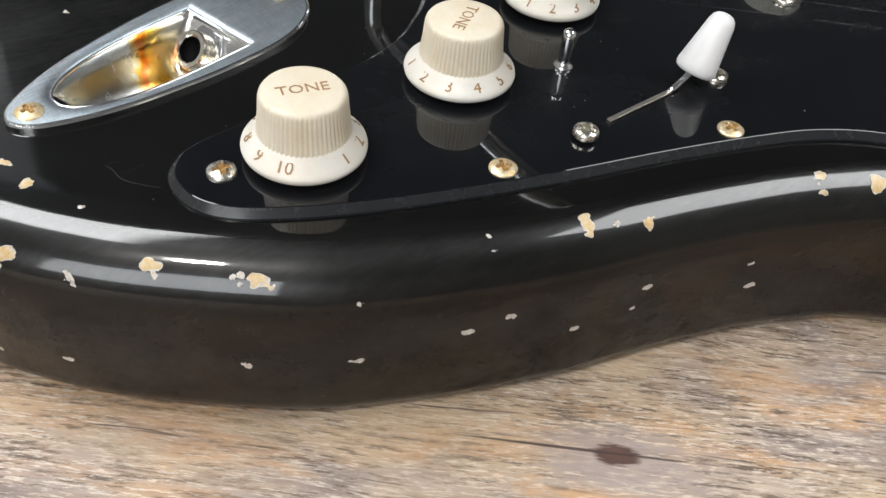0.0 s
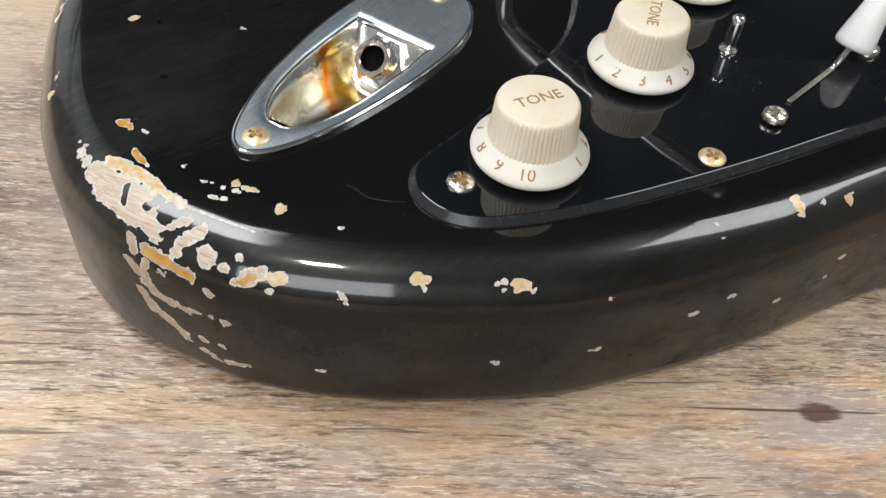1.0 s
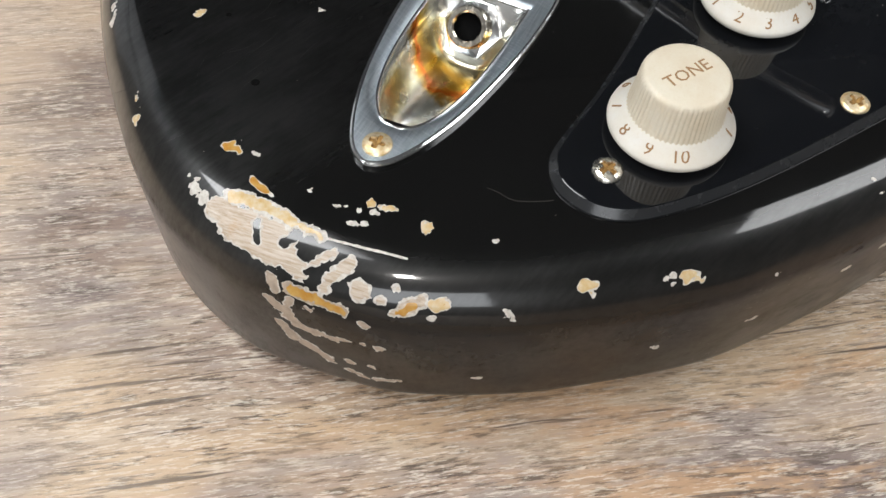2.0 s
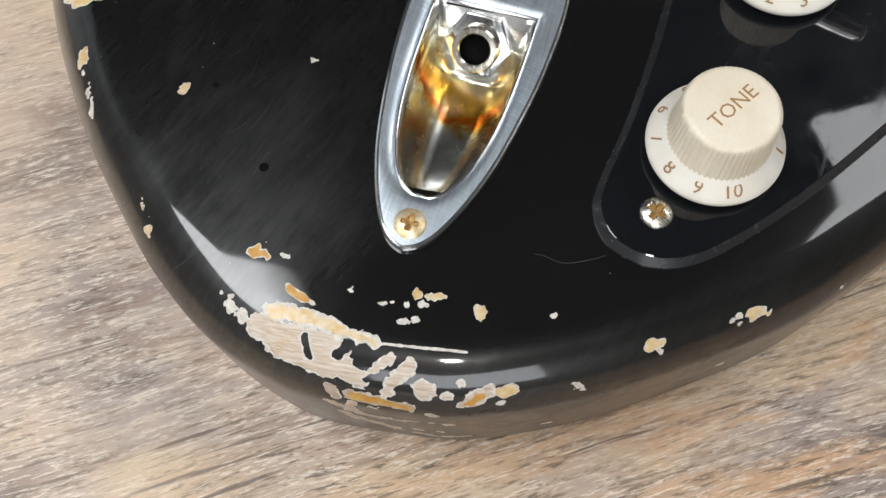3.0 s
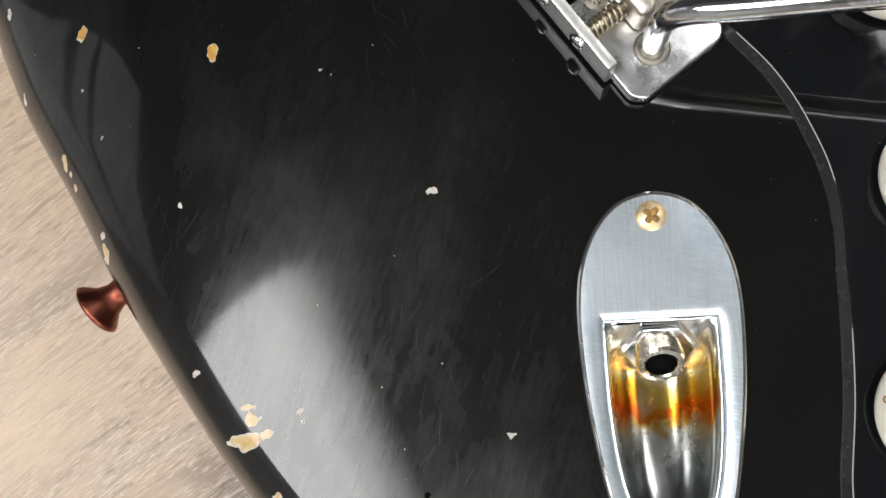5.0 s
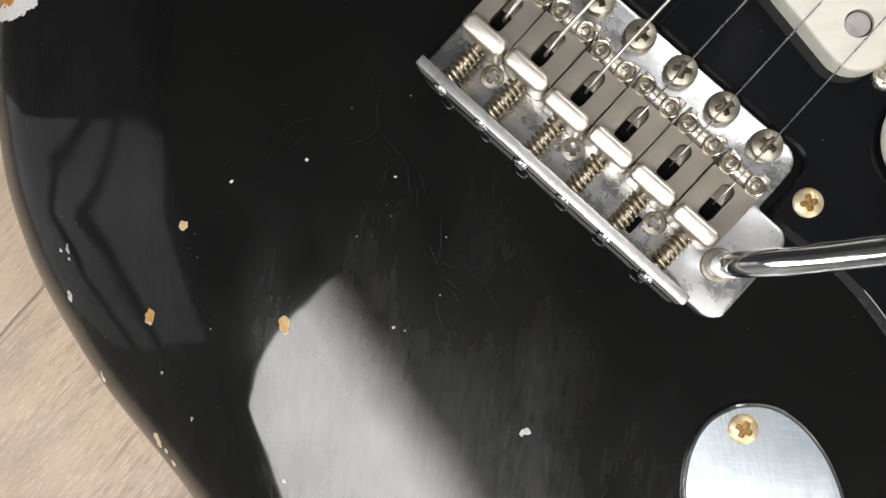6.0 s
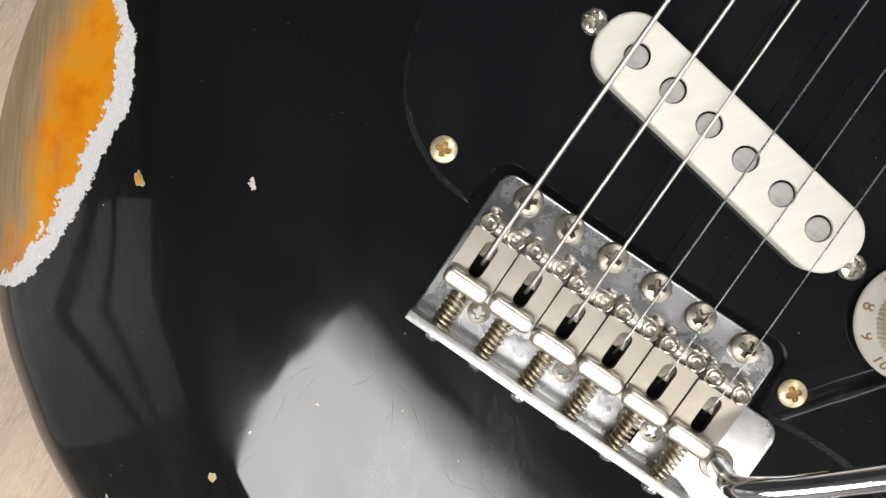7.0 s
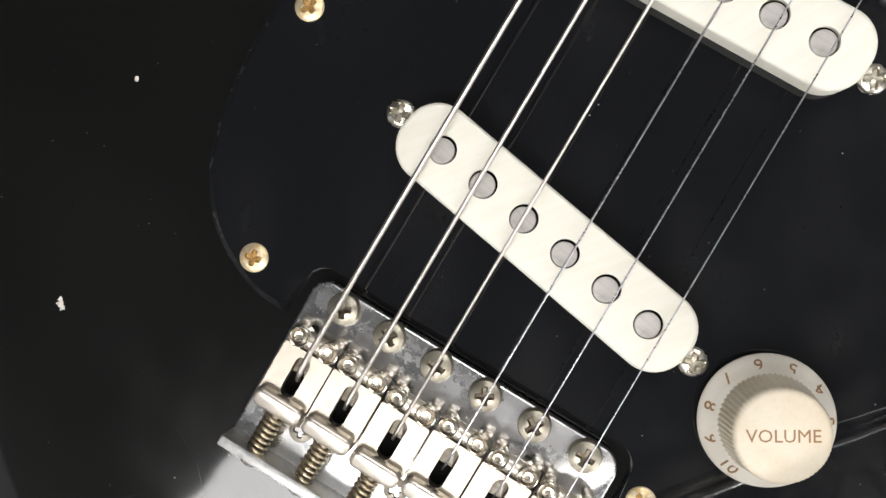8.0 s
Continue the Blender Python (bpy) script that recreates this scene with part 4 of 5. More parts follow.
# ---- pickups ----
def pickup(x, y, turn, screws):
    w, l = 16.1, 70.2
    pts = round_poly([(-l / 2, -w / 2), (l / 2, -w / 2), (l / 2, w / 2), (-l / 2, w / 2)], 7.2, 10)
    pts = anticlockwise(pts)
    nrm = normals(pts)
    bm = bmesh.new()
    rows = loft(bm, [[(p.x + q.x * i, p.y + q.y * i, z) for p, q in zip(pts, nrm)] for i, z in ((0, 0), (0, 5.2), (0.1, 5.65), (0.4, 5.95), (0.8, 6.1))])
    holes = [[(-25.75 + 10.3 * k + 2.85 * math.cos(a * math.pi / 14), 2.85 * math.sin(a * math.pi / 14)) for a in range(28)] for k in range(6)]
    fill(bm, rows[-1], holes, (), lambda x, y: 6.1)
    for hole in holes:
        loft(bm, [[(x, y, z) for x, y in hole] for z in (6.1, 4.8)])
    bmesh.ops.remove_doubles(bm, verts=bm.verts[:], dist=0.002)
    cover = part("pickup", bm, COVER, guitar, "aged white single pickup cover with six pole pieces", at=at(x, y, GUARD_TOP, turn), sharp=50)
    for k in range(6):
        px = -25.75 + 10.3 * k
        part("pole_gap_shade", GAP, None, cover, at=at(px, 0, 4.85))
        part("pole_piece", POLE_MESH, None, cover, "ground steel pole", at=at(px, -0.24, 5.5))
    for s in screws:
        part("screw", SMALL_SCREW, None, cover, "silver crosshead screw", at=at(s * 37.8, 0, 0, 25))
    return cover


# black disc under each pole paints the shade of its gap
GAP = link_mesh("pole_gap_shade", lathe([(2.95, 0), (0, 0)], 28), DARK, False)
POLE_MESH = link_mesh("pole_piece", lathe([(2.52, 0), (2.52, 0.25), (2.35, 0.4), (0, 0.42)], 28), POLE, True)
POLE_MESH.set_sharp_from_angle(angle=radians(40))
pickup(-0.4, 33.1, -9.9, (-1, 1))
pickup(-0.4, 89.7, 0, (-1, 1))


# ---- bridge ----
SADDLE_X = (-28.3, -17.0, -5.6, 5.8, 17.1, 28.5)


def saddle_mesh():
    """A bent steel saddle: flat top with a round-ended string slot, sides turned down."""
    bm = bmesh.new()
    edge = round_poly([(-5.56, -21.0), (5.56, -21.0), (5.56, -10.3), (-5.56, -10.3)], 0.4, 3)
    rings = [[(p.x * k, p.y, z) for p in edge] for k, z in ((1.0, 3.0), (1.0, 5.55), (0.995, 5.72), (0.98, 5.8))]
    rows = loft(bm, rings)
    slot = [(1.6 * math.cos(math.pi * k / 10), -13.0 + 1.6 * math.sin(math.pi * k / 10)) for k in range(11)]
    slot += [(1.6 * math.cos(math.pi * k / 10), -18.6 + 1.6 * math.sin(math.pi * k / 10)) for k in range(10, 21)]
    fill(bm, rows[-1], [slot], (), lambda x, y: 5.8)
    loft(bm, [[(x, y, z) for x, y in slot] for z in (5.8, 3.4)])
    return bm


def height_screw_mesh():
    """A collared set screw with a sunken ring and a dark hexagon hole."""
    bm = lathe([(2.25, 2.4), (2.25, 6.0), (2.12, 6.35), (1.9, 6.5), (1.7, 6.4), (1.6, 5.2), (1.25, 5.2), (1.2, 6.1), (1.05, 6.35), (0.62, 6.3), (0.58, 5.2), (0, 5.15)], 18)
    for f in bm.faces:
        c = f.calc_center_median()
        f.material_index = 1 if c.z > 4.9 and (c.xy.length < 0.59 or 1.22 < c.xy.length < 1.6 and c.z < 5.4) else 0
    return bm


def build_bridge():
    z0, z1 = 45.6, 48.3
    pts = round_poly([(-35.3, 3.2), (-35.3, -33.8), (43.5, -33.8), (45.6, -31.5), (45.0, -10.2), (36.0, -10.2), (35.6, 3.2)], [3.5, 1.2, 3.0, 2.0, 3.5, 0.8, 4.5])
    plate = part("bridge", prism(pts, z0, z1, 0.5, 3), PLATE, guitar, "worn chrome tremolo bridge with six bent steel saddles", sharp=35)
    bm = box(-35.3, 37.5, -35.6, -33.3, 46.5, 55.0, 0.35)
    part("back_lip", bm, LIP, plate, "upturned chrome back edge", sharp=40)
    for k in range(6):
        x = (-27.5, -16.7, -5.6, 5.6, 16.9, 28.4)[k]
        part("pivot_screw", PIVOT_SCREW, None, plate, "dull nickel crosshead screw", at=at(x, 0, z1, 25 + 31 * k))
    for x in (-22.7, 0.1, 22.8):
        part("block_screw", BLOCK_SCREW, None, plate, "dull nickel crosshead screw", at=at(x, -26.4, z1 - 1.6, 40 + x))
    # flat black patch on the plate paints the dark of a hole
    part("painted_hole", box(16.2, 20.6, -31.5, -27.5, z1, z1 + 0.03), DARK, plate, smooth=False)
    saddle = link_mesh("saddle", saddle_mesh(), SADDLE, True)
    saddle.set_sharp_from_angle(angle=radians(38))
    bm = prism(round_poly([(-5.35, -24.4), (5.35, -24.4), (5.35, -20.2), (-5.35, -20.2)], 1.6, 5), 0.5, 8.2, 1.0, 3)
    lean = Matrix.Translation((0, -22.3, 8)) @ Matrix.Rotation(radians(13), 4, "X") @ Matrix.Translation((0, 22.3, -8))
    bmesh.ops.transform(bm, matrix=lean, verts=[v for v in bm.verts if v.co.z > 4])
    crown = link_mesh("crown", bm, CROWN, True)
    crown.set_sharp_from_angle(angle=radians(50))
    # black block under the slot paints the shade down inside it
    pit = link_mesh("slot_shade", box(-1.9, 1.9, -20.4, -11.0, 2.2, 3.5), DARK, False)
    tongue = link_mesh("string_hole_lip", prism(round_poly([(-1.52, -15.4), (1.52, -15.4), (1.52, -11.5), (-1.52, -11.5)], [0.2, 0.2, 1.4, 1.4], 5), 3.3, 4.2, 0.2), SHADED_NICKEL, True)
    grub = link_mesh("height_screw", height_screw_mesh(), [WARM, DARK_RECESS], True)
    ear = link_mesh("front_ear", box(-1.15, 1.15, -6.6, -5.0, 0.0, 4.2, 0.45), CROWN, True)
    grub.set_sharp_from_angle(angle=radians(35))
    hump = link_mesh("front_roll", sweep([(-5.35, -8.3, 4.1), (-1.2, -8.3, 4.3), (1.2, -8.3, 4.3), (5.35, -8.3, 4.1)], [1.8, 1.9, 1.9, 1.8], 14), CROWN, True)
    coil = [(1.75 * math.cos(2 * math.pi * k / 10), -33.2 + 8.4 * k / 70, 4.0 + 1.75 * math.sin(2 * math.pi * k / 10)) for k in range(71)]
    spring = link_mesh("spring", sweep(coil, 0.42, 6), BRASS, True)
    rod = link_mesh("intonation_screw", sweep([(0, -34, 4.0), (0, -22, 4.0)], 1.0, 8), NICKEL, True)
    head = lathe([(0, 1.3), (1.1, 1.25), (1.8, 0.8), (1.9, 0), (1.9, -0.4)], 16, m=Matrix.Translation((0, -35.5, 4.0)) @ Matrix.Rotation(radians(90), 4, "X"))
    head = link_mesh("screw_head", head, BRIGHT, True)
    for k, x in enumerate(SADDLE_X):
        s = part("saddle", saddle, None, plate, "dull bent steel saddle", at=at(x, 0.35 * math.sin(k * 2.3), z1 + 0.25 * math.sin(k * 1.7)))
        part("crown", crown, None, s, "bright worn saddle crown")
        part("slot_shade", pit, None, s)
        part("front_roll", hump, None, s)
        part("string_hole_lip", tongue, None, s)
        for d in (-4.1, 4.1):
            part("front_ear", ear, None, s, at=at(d, 0.2 * math.sin(3 * k + d), 0))
        for d in (-3.3, 3.3):
            part("height_screw", grub, None, s, at=at(d, -8.3, 0.15 * math.sin(k + d)))
        part("spring", spring, None, s)
        part("intonation_screw", rod, None, s)
        part("screw_head", head, None, s)
    return plate


bridge = build_bridge()

# tremolo arm
arm_line = curve_points([(38.0, -24.2, 46), (38.0, -24.2, 56), (38.3, -23.9, 63.5), (40.5, -21.5, 68), (47, -14.5, 71.5), (60, 1, 77.5), (76, 20, 83.5), (92, 39, 87)], 1.5, False)
arm = part("tremolo_arm", sweep(arm_line + [arm_line[-1] + Vector((0.3, 0.36, 0.06))], [2.55] * len(arm_line) + [1.9], 16), BRIGHT, guitar, "bent chrome tremolo arm")
part("socket_ring", lathe([(2.6, 0), (3.7, 0), (3.7, 0.25), (3.4, 0.45), (2.6, 0.5)], 24, m=Matrix.Translation((38.0, -24.2, 48.3))), SHADED_NICKEL, arm)

# strings
for k, (x0, x1, r) in enumerate(((-28.0, -26.7, 0.58), (-16.8, -16.15, 0.46), (-5.6, -5.55, 0.36), (5.8, 5.5, 0.22), (17.0, 16.1, 0.18), (28.4, 26.8, 0.15))):
    line = [(x0, -17.6, 49.5), (x0, -16.2, 52.5), (x0, -13.6, 54.9), (x0, -10.5, 55.4)] + [(x0 + (x1 - x0) * (y + 10) / 83, y, 55.4 + 0.016 * (y + 10)) for y in range(0, 581, 20)]
    part("string", sweep(line, r, 8), WOUND if k < 3 else STEEL, guitar, "wound steel string" if k < 3 else "thin plain steel string")

# neck
neck_pts = [(-28, 166), (28, 166), (21, 590), (-21, 590)]
neck = part("neck", prism(neck_pts, 40, 52.5, 1.5), MAPLE, guitar, "slim maple neck", sharp=40)
part("fingerboard", prism([(-28, 166), (28, 166), (21, 584), (-21, 584)], 52.5, 58.0, 0.8), FINGERBOARD, neck, smooth=False)
part("nut", prism([(-21, 584.2), (21, 584.2), (21, 588), (-21, 588)], 52.5, 64.6, 0.6), COVER, neck, smooth=False)

# strap button on the end rim
button = lathe([(0, 0), (4.6, 0), (3.4, 2.2), (3.1, 4.5), (4.0, 7.2), (6.2, 9.6), (6.7, 10.4), (6.2, 11.0), (2, 11.2), (0, 10.9)], 32, m=Matrix.Translation((1.5, -146.0, 20)) @ Matrix.Rotation(radians(90), 4, "X"))
part("strap_button", button, COPPER, guitar, "reddish copper strap button")


# ---- worn and chipped paint on the body ----
from mathutils.bvhtree import BVHTree

skin = bmesh.new()
skin.from_mesh(body.data)
skin.transform(Matrix.Scale(1000, 4))
SKIN = BVHTree.FromBMesh(skin)
skin.free()


def cut_cells(grid, field):
    """Cells of a grid of points, cut where the field crosses nought (marching squares); points and faces."""
    made, pts, faces = {}, [], []

    def vertex(key, p):
        if key not in made:
            made[key] = len(pts)
            pts.append(p)
        return made[key]

    for i in range(len(grid) - 1):
        for j in range(len(grid[0]) - 1):
            ring = [(i, j), (i + 1, j), (i + 1, j + 1), (i, j + 1)]
            if any(grid[a][b] is None for a, b in ring):
                continue
            vals = [field[a][b] for a, b in ring]
            if max(vals) <= 0:
                continue
            loop = []
            for k in range(4):
                (a, b), (c, d), f, g = ring[k], ring[(k + 1) % 4], vals[k], vals[(k + 1) % 4]
                if f > 0:
                    loop.append(vertex((a, b), grid[a][b]))
                if (f > 0) != (g > 0):
                    key = tuple(sorted(((a, b), (c, d))))
                    loop.append(vertex(key, grid[a][b].lerp(grid[c][d], f / (f - g))))
            loop = list(dict.fromkeys(loop))
            if len(loop) > 2:
                faces.append(loop)
    return pts, faces


def skin_grid(centre, normal, side, wide, high, cell, reach=25):
    """Points of the body's skin under a flat grid, with their normals."""
    n = Vector(normal).normalized()
    u = Vector(side)
    u = (u - n * u.dot(n)).normalized()
    v = n.cross(u)
    c = Vector(centre)
    pts, dirs, flat = [], [], []
    for i in range(int(wide / cell) + 1):
        rows = ([], [], [])
        for j in range(int(high / cell) + 1):
            a, b = i * cell - wide / 2, j * cell - high / 2
            hit = SKIN.ray_cast(c + u * a + v * b + n * reach, -n, reach * 2.4)
            rows[0].append(hit[0])
            rows[1].append(hit[1])
            rows[2].append((a, b))
        pts.append(rows[0])
        dirs.append(rows[1])
        flat.append(rows[2])
    return pts, dirs, flat


def layered(name, grid, dirs, layers, mats, label):
    """One mesh of thin layers, each with its own field, lying on the body."""
    bm = bmesh.new()
    for k, (field, lift) in enumerate(layers):
        lifted = [[None if p is None else p + n * lift for p, n in zip(a, b)] for a, b in zip(grid, dirs)]
        pts, faces = cut_cells(lifted, field)
        vs = [bm.verts.new(p) for p in pts]
        for f in faces:
            try:
                bm.faces.new([vs[i] for i in f]).material_index = k
            except ValueError:
                pass
    if not bm.faces:
        bm.free()
        return None
    bm.normal_update()
    bm.transform(MM)
    me = bpy.data.meshes.new(name)
    bm.to_mesh(me)
    bm.free()
    for p in me.polygons:
        p.use_smooth = True
    for m in mats:
        me.materials.append(m)
    return part(name, me, None, body, label)


def wob(p, scale, seed=0.0):
    return noise.noise(Vector((p[0] * scale + seed, p[1] * scale - seed * 0.7, p[2] * scale + seed * 1.3)))


KINDS = {"u": ([UNDER, UNDER], "small pale paint chip"), "t": ([UNDER, AMBER_PALE], "paint chip showing tan wood"), "a": ([UNDER, AMBER], "paint chip showing amber stain")}


def paint_chip(x, y, z, wide, high, kind, side, seed):
    near = SKIN.find_nearest(Vector((x, y, z)))
    c, n = near[0], near[1]
    size = max(wide, high)
    cell = max(size / 16, 0.09)
    pts, dirs, flat = skin_grid(c, n, side, wide * 1.7, high * 1.7, cell, 6)
    big, rim = [], []
    for a, b in zip(pts, flat):
        rows = ([], [])
        for p, (u, v) in zip(a, b):
            if p is None:
                p = c
            rad = math.hypot(u / (wide / 2), v / (high / 2))
            f = 0.88 - rad + 0.8 * wob(p, 1.6 / size, seed) + 0.4 * wob(p, 4.5 / size, seed + 5)
            rows[0].append(f)
            rows[1].append(f - 0.13 - 0.2 * wob(p, 5.0 / size, seed + 9))
        big.append(rows[0])
        rim.append(rows[1])
    mats, label = KINDS[kind]
    layered("paint_chip", pts, dirs, [(big, 0.04), (rim, 0.07)], mats, label)


# chips by stretch of the body: place, width and height in millimetres, what shows under the paint
CHIPS_TAIL = [(132.2, -98.9, 44.5, 1.0, 1.4, "u"), (136.3, -94.2, 44.5, 1.5, 1.0, "u"), (136.7, -92.3, 44.5, 0.8, 0.6, "u"), (137.9, -90.0, 44.5, 1.2, 1.2, "u"), (136.5, -87.5, 44.5, 1.7, 2.1, "t"),
              (138.8, -86.6, 44.5, 2.5, 1.4, "u"), (138.1, -83.8, 44.5, 3.1, 1.6, "t"), (140.6, -91.6, 44.5, 2.0, 1.2, "u"), (140.9, -89.2, 44.5, 1.9, 1.3, "u"), (143.3, -77.7, 44.5, 2.2, 2.4, "t")]
CHIPS_TAIL_2 = [(136.8, -103.3, 44.5, 1.0, 0.9, "u"), (127.8, -120.9, 43.1, 2.5, 2.8, "u"), (130.1, -119.6, 42.9, 2.2, 2.3, "u"), (124.9, -122.1, 43.4, 0.6, 0.7, "u"), (126.1, -120.6, 43.7, 1.0, 0.9, "u"),
                (119.8, -113.3, 44.5, 4.1, 3.0, "a"), (121.9, -109.1, 44.5, 1.5, 1.1, "u"), (157.8, -49.3, 41.1, 3.8, 3.2, "t"), (157.2, -29.0, 40.7, 3.7, 2.8, "t"), (157.7, -34.0, 40.5, 1.1, 1.2, "u"),
                (158.2, -32.7, 39.9, 0.9, 1.0, "u"), (147.9, -65.4, 44.5, 2.0, 1.0, "u"), (160.5, -63.6, 37.1, 1.1, 1.3, "u")]
CHIPS_END = [(80.0, -120.6, 44.5, 2.9, 2.2, "t"), (82.3, -93.7, 44.5, 1.4, 1.2, "u"), (65.3, -139.9, 42.6, 3.1, 2.9, "t"), (68.5, -140.2, 42.2, 1.3, 1.2, "u"), (72.6, -140.1, 41.9, 2.3, 2.8, "u"), (76.6, -140.0, 41.5, 1.8, 3.2, "u"),
             (101.8, -133.7, 42.3, 1.6, 2.0, "t"), (106.9, -133.3, 41.5, 2.1, 3.0, "t"), (53.0, -125.0, 44.5, 1.5, 1.0, "u"), (55.0, -125.5, 44.5, 1.0, 1.0, "u"), (33.4, -138.6, 43.7, 2.1, 1.3, "u")]
CHIPS_HORN = [(51.9, -136.9, 44.2, 7.0, 4.9, "t"), (52.5, -133.1, 44.5, 4.6, 2.4, "t"), (48.6, -134.1, 44.5, 3.2, 2.3, "t"), (45.8, -133.6, 44.5, 2.7, 1.5, "t")]
CHIPS_SIDE = [(157.3, -76.6, 39.7, 3.3, 3.1, "t"), (134.1, 33.0, 43.3, 3.0, 3.7, "t"), (129.9, 46.0, 42.2, 2.4, 2.6, "t"), (109.9, 84.9, 43.7, 3.3, 3.0, "t"), (113.2, 86.0, 41.8, 2.4, 1.6, "t"), (108.3, 99.2, 42.5, 3.6, 4.2, "t"),
              (160.0, -64.5, 38.0, 1.6, 1.6, "u"), (151.0, 11.0, 24.8, 2.8, 1.8, "u"), (147.9, 19.4, 27.9, 2.8, 1.5, "u"), (157.7, -10.2, 20.1, 2.6, 1.5, "u"), (161.1, -32.0, 18.9, 1.7, 1.6, "u"), (134.6, 48.7, 27.5, 3.0, 1.8, "u")]
CHIPS_SIDE_2 = [(135.5, 46.9, 21.4, 1.8, 1.3, "u"), (141.7, 34.3, 19.5, 1.8, 1.4, "u"), (123.1, 73.3, 27.2, 1.6, 1.1, "u"), (122.1, 75.6, 19.4, 2.2, 1.7, "u"), (156.7, -10.3, 36.5, 1.3, 1.1, "u"), (161.2, -68.9, 13.9, 2.5, 1.1, "u"),
                (141.5, 12.9, 43.7, 0.9, 0.7, "u"), (144.0, 14.2, 42.2, 0.9, 0.7, "u"), (132.3, 38.9, 42.9, 1.4, 1.2, "u"), (157.1, -32.3, 41.0, 1.6, 1.3, "u")]
CHIPS_ARM = [(-52.3, -96.2, 42.3, 2.2, 2.8, "t"), (-45.2, -117.4, 39.3, 2.5, 3.3, "a"), (-20.0, -96.0, 44.5, 1.9, 3.6, "a"), (33.0, -76.9, 44.5, 2.4, 1.4, "u"), (-73.2, -121.8, 32.9, 1.8, 4.6, "u"), (-66.0, -129.6, 31.3, 2.0, 3.2, "u"),
             (-26, -141.0, 37.5, 2.4, 2.8, "t"), (-20, -142.0, 37.5, 2.0, 2.4, "t"), (-23, -141.4, 37.5, 1.2, 1.2, "u"), (-5.4, -141.3, 38.8, 1.6, 1.6, "u"), (-2.2, -143.3, 37.2, 2.9, 4.2, "t"), (-47, -139.5, 30, 1.4, 2.0, "u")]
CHIPS_FACE = [(-22.2, -127.4, 41.5, 0.8, 0.8, "u"), (-34.7, -125.2, 39.7, 0.7, 0.7, "u"), (-2.4, -79.8, 44.5, 0.6, 0.6, "u"), (-50.7, -81.2, 44.2, 0.7, 0.7, "u"), (-41.3, -66.3, 44.5, 0.8, 0.8, "u"), (-24.3, -55.9, 44.5, 0.6, 0.6, "u"),
              (-106.3, -47.1, 42.3, 2.2, 3.3, "a"), (-82.0, -32.3, 44.5, 1.9, 2.3, "u"), (-74.5, -123.5, 32.5, 0.8, 1.0, "u"), (2.6, -120.8, 44.5, 1.2, 1.2, "u"), (-91, 18, 44.5, 1.0, 1.0, "u")]
SIDES = {3: (0.29, 0.957, 0), 0: (-0.087, 0.996, 0), 5: (0.667, 0.745, 0)}
chip_seed = 0.0
for chips, way in ((CHIPS_TAIL, 3), (CHIPS_TAIL_2, 3), (CHIPS_END, 3), (CHIPS_HORN, 3), (CHIPS_SIDE, 0), (CHIPS_SIDE_2, 0), (CHIPS_ARM, 5), (CHIPS_FACE, 5)):
    for x, y, z, wide, high, kind in chips:
        chip_seed += 7.31
        paint_chip(x, y, z, wide * 1.15, high * 1.15, kind, SIDES[way], chip_seed)
paint_chip(130.3, -108.1, 44.5, 6.2, 2.0, "a", (0.72, 0.69, 0), 3.3)


# the large bare patch where the lower bout turns to the end
def rod_field(p, a, b, r):
    a, b = Vector(a), Vector(b)
    d = b - a
    t = min(max((p - a).dot(d) / max(d.length_squared, 1e-9), 0), 1)
    return r - (p - (a + d * t)).length


TOP_STRIP = [((131.3, -113.7, 44.2), (135.1, -107.2, 44.4), 1.7), ((135.1, -107.2, 44.4), (139.0, -102.4, 44.4), 1.45), ((139.0, -102.4, 44.4), (143.0, -97.3, 44.1), 1.0)]
BARE = [((133.0, -116.9, 43.0), (136.7, -113.8, 42.8), 2.6), ((136.7, -113.8, 42.8), (140.3, -109.5, 42.7), 3.6), ((140.3, -109.5, 42.7), (143.5, -106.1, 42.1), 3.5), ((143.5, -106.1, 42.1), (146.4, -102.6, 41.3), 2.5),
        ((146.4, -102.6, 41.3), (148.2, -102.2, 39.8), 1.5), ((147.3, -99.8, 41.6), (146.1, -95.3, 43.5), 1.0), ((149.8, -96.6, 40.8), (148.7, -92.5, 42.9), 1.5), ((151.0, -97.9, 38.9), (149.8, -96.6, 40.8), 1.1), ((136.7, -111.5, 43.6), (142.0, -104.0, 43.2), 2.4)]
BARE_LOW = [((153.2, -91.1, 39.9), (153.0, -91.6, 40.1), 2.2), ((155.2, -87.3, 39.4), (155.0, -87.8, 39.6), 1.1), ((154.0, -84.6, 41.5), (154.0, -84.4, 41.5), 0.9), ((156.9, -86.0, 37.5), (157.0, -83.8, 38.2), 0.9), ((157.0, -83.8, 38.2), (156.5, -80.7, 39.9), 1.7),
            ((158.7, -78.4, 37.2), (158.6, -78.8, 37.2), 0.65), ((157.4, -75.9, 39.8), (157.5, -76.5, 39.2), 1.0), ((149.0, -104.6, 36.9), (151.7, -99.4, 36.3), 1.6), ((151.7, -99.4, 36.3), (154.2, -95.0, 35.3), 1.4), ((146.7, -107.7, 38.0), (148.2, -107.2, 35.8), 1.2)]
SCRATCH = ((143.0, -97.3, 44.1), (149.5, -82.1, 44.1), 0.28)
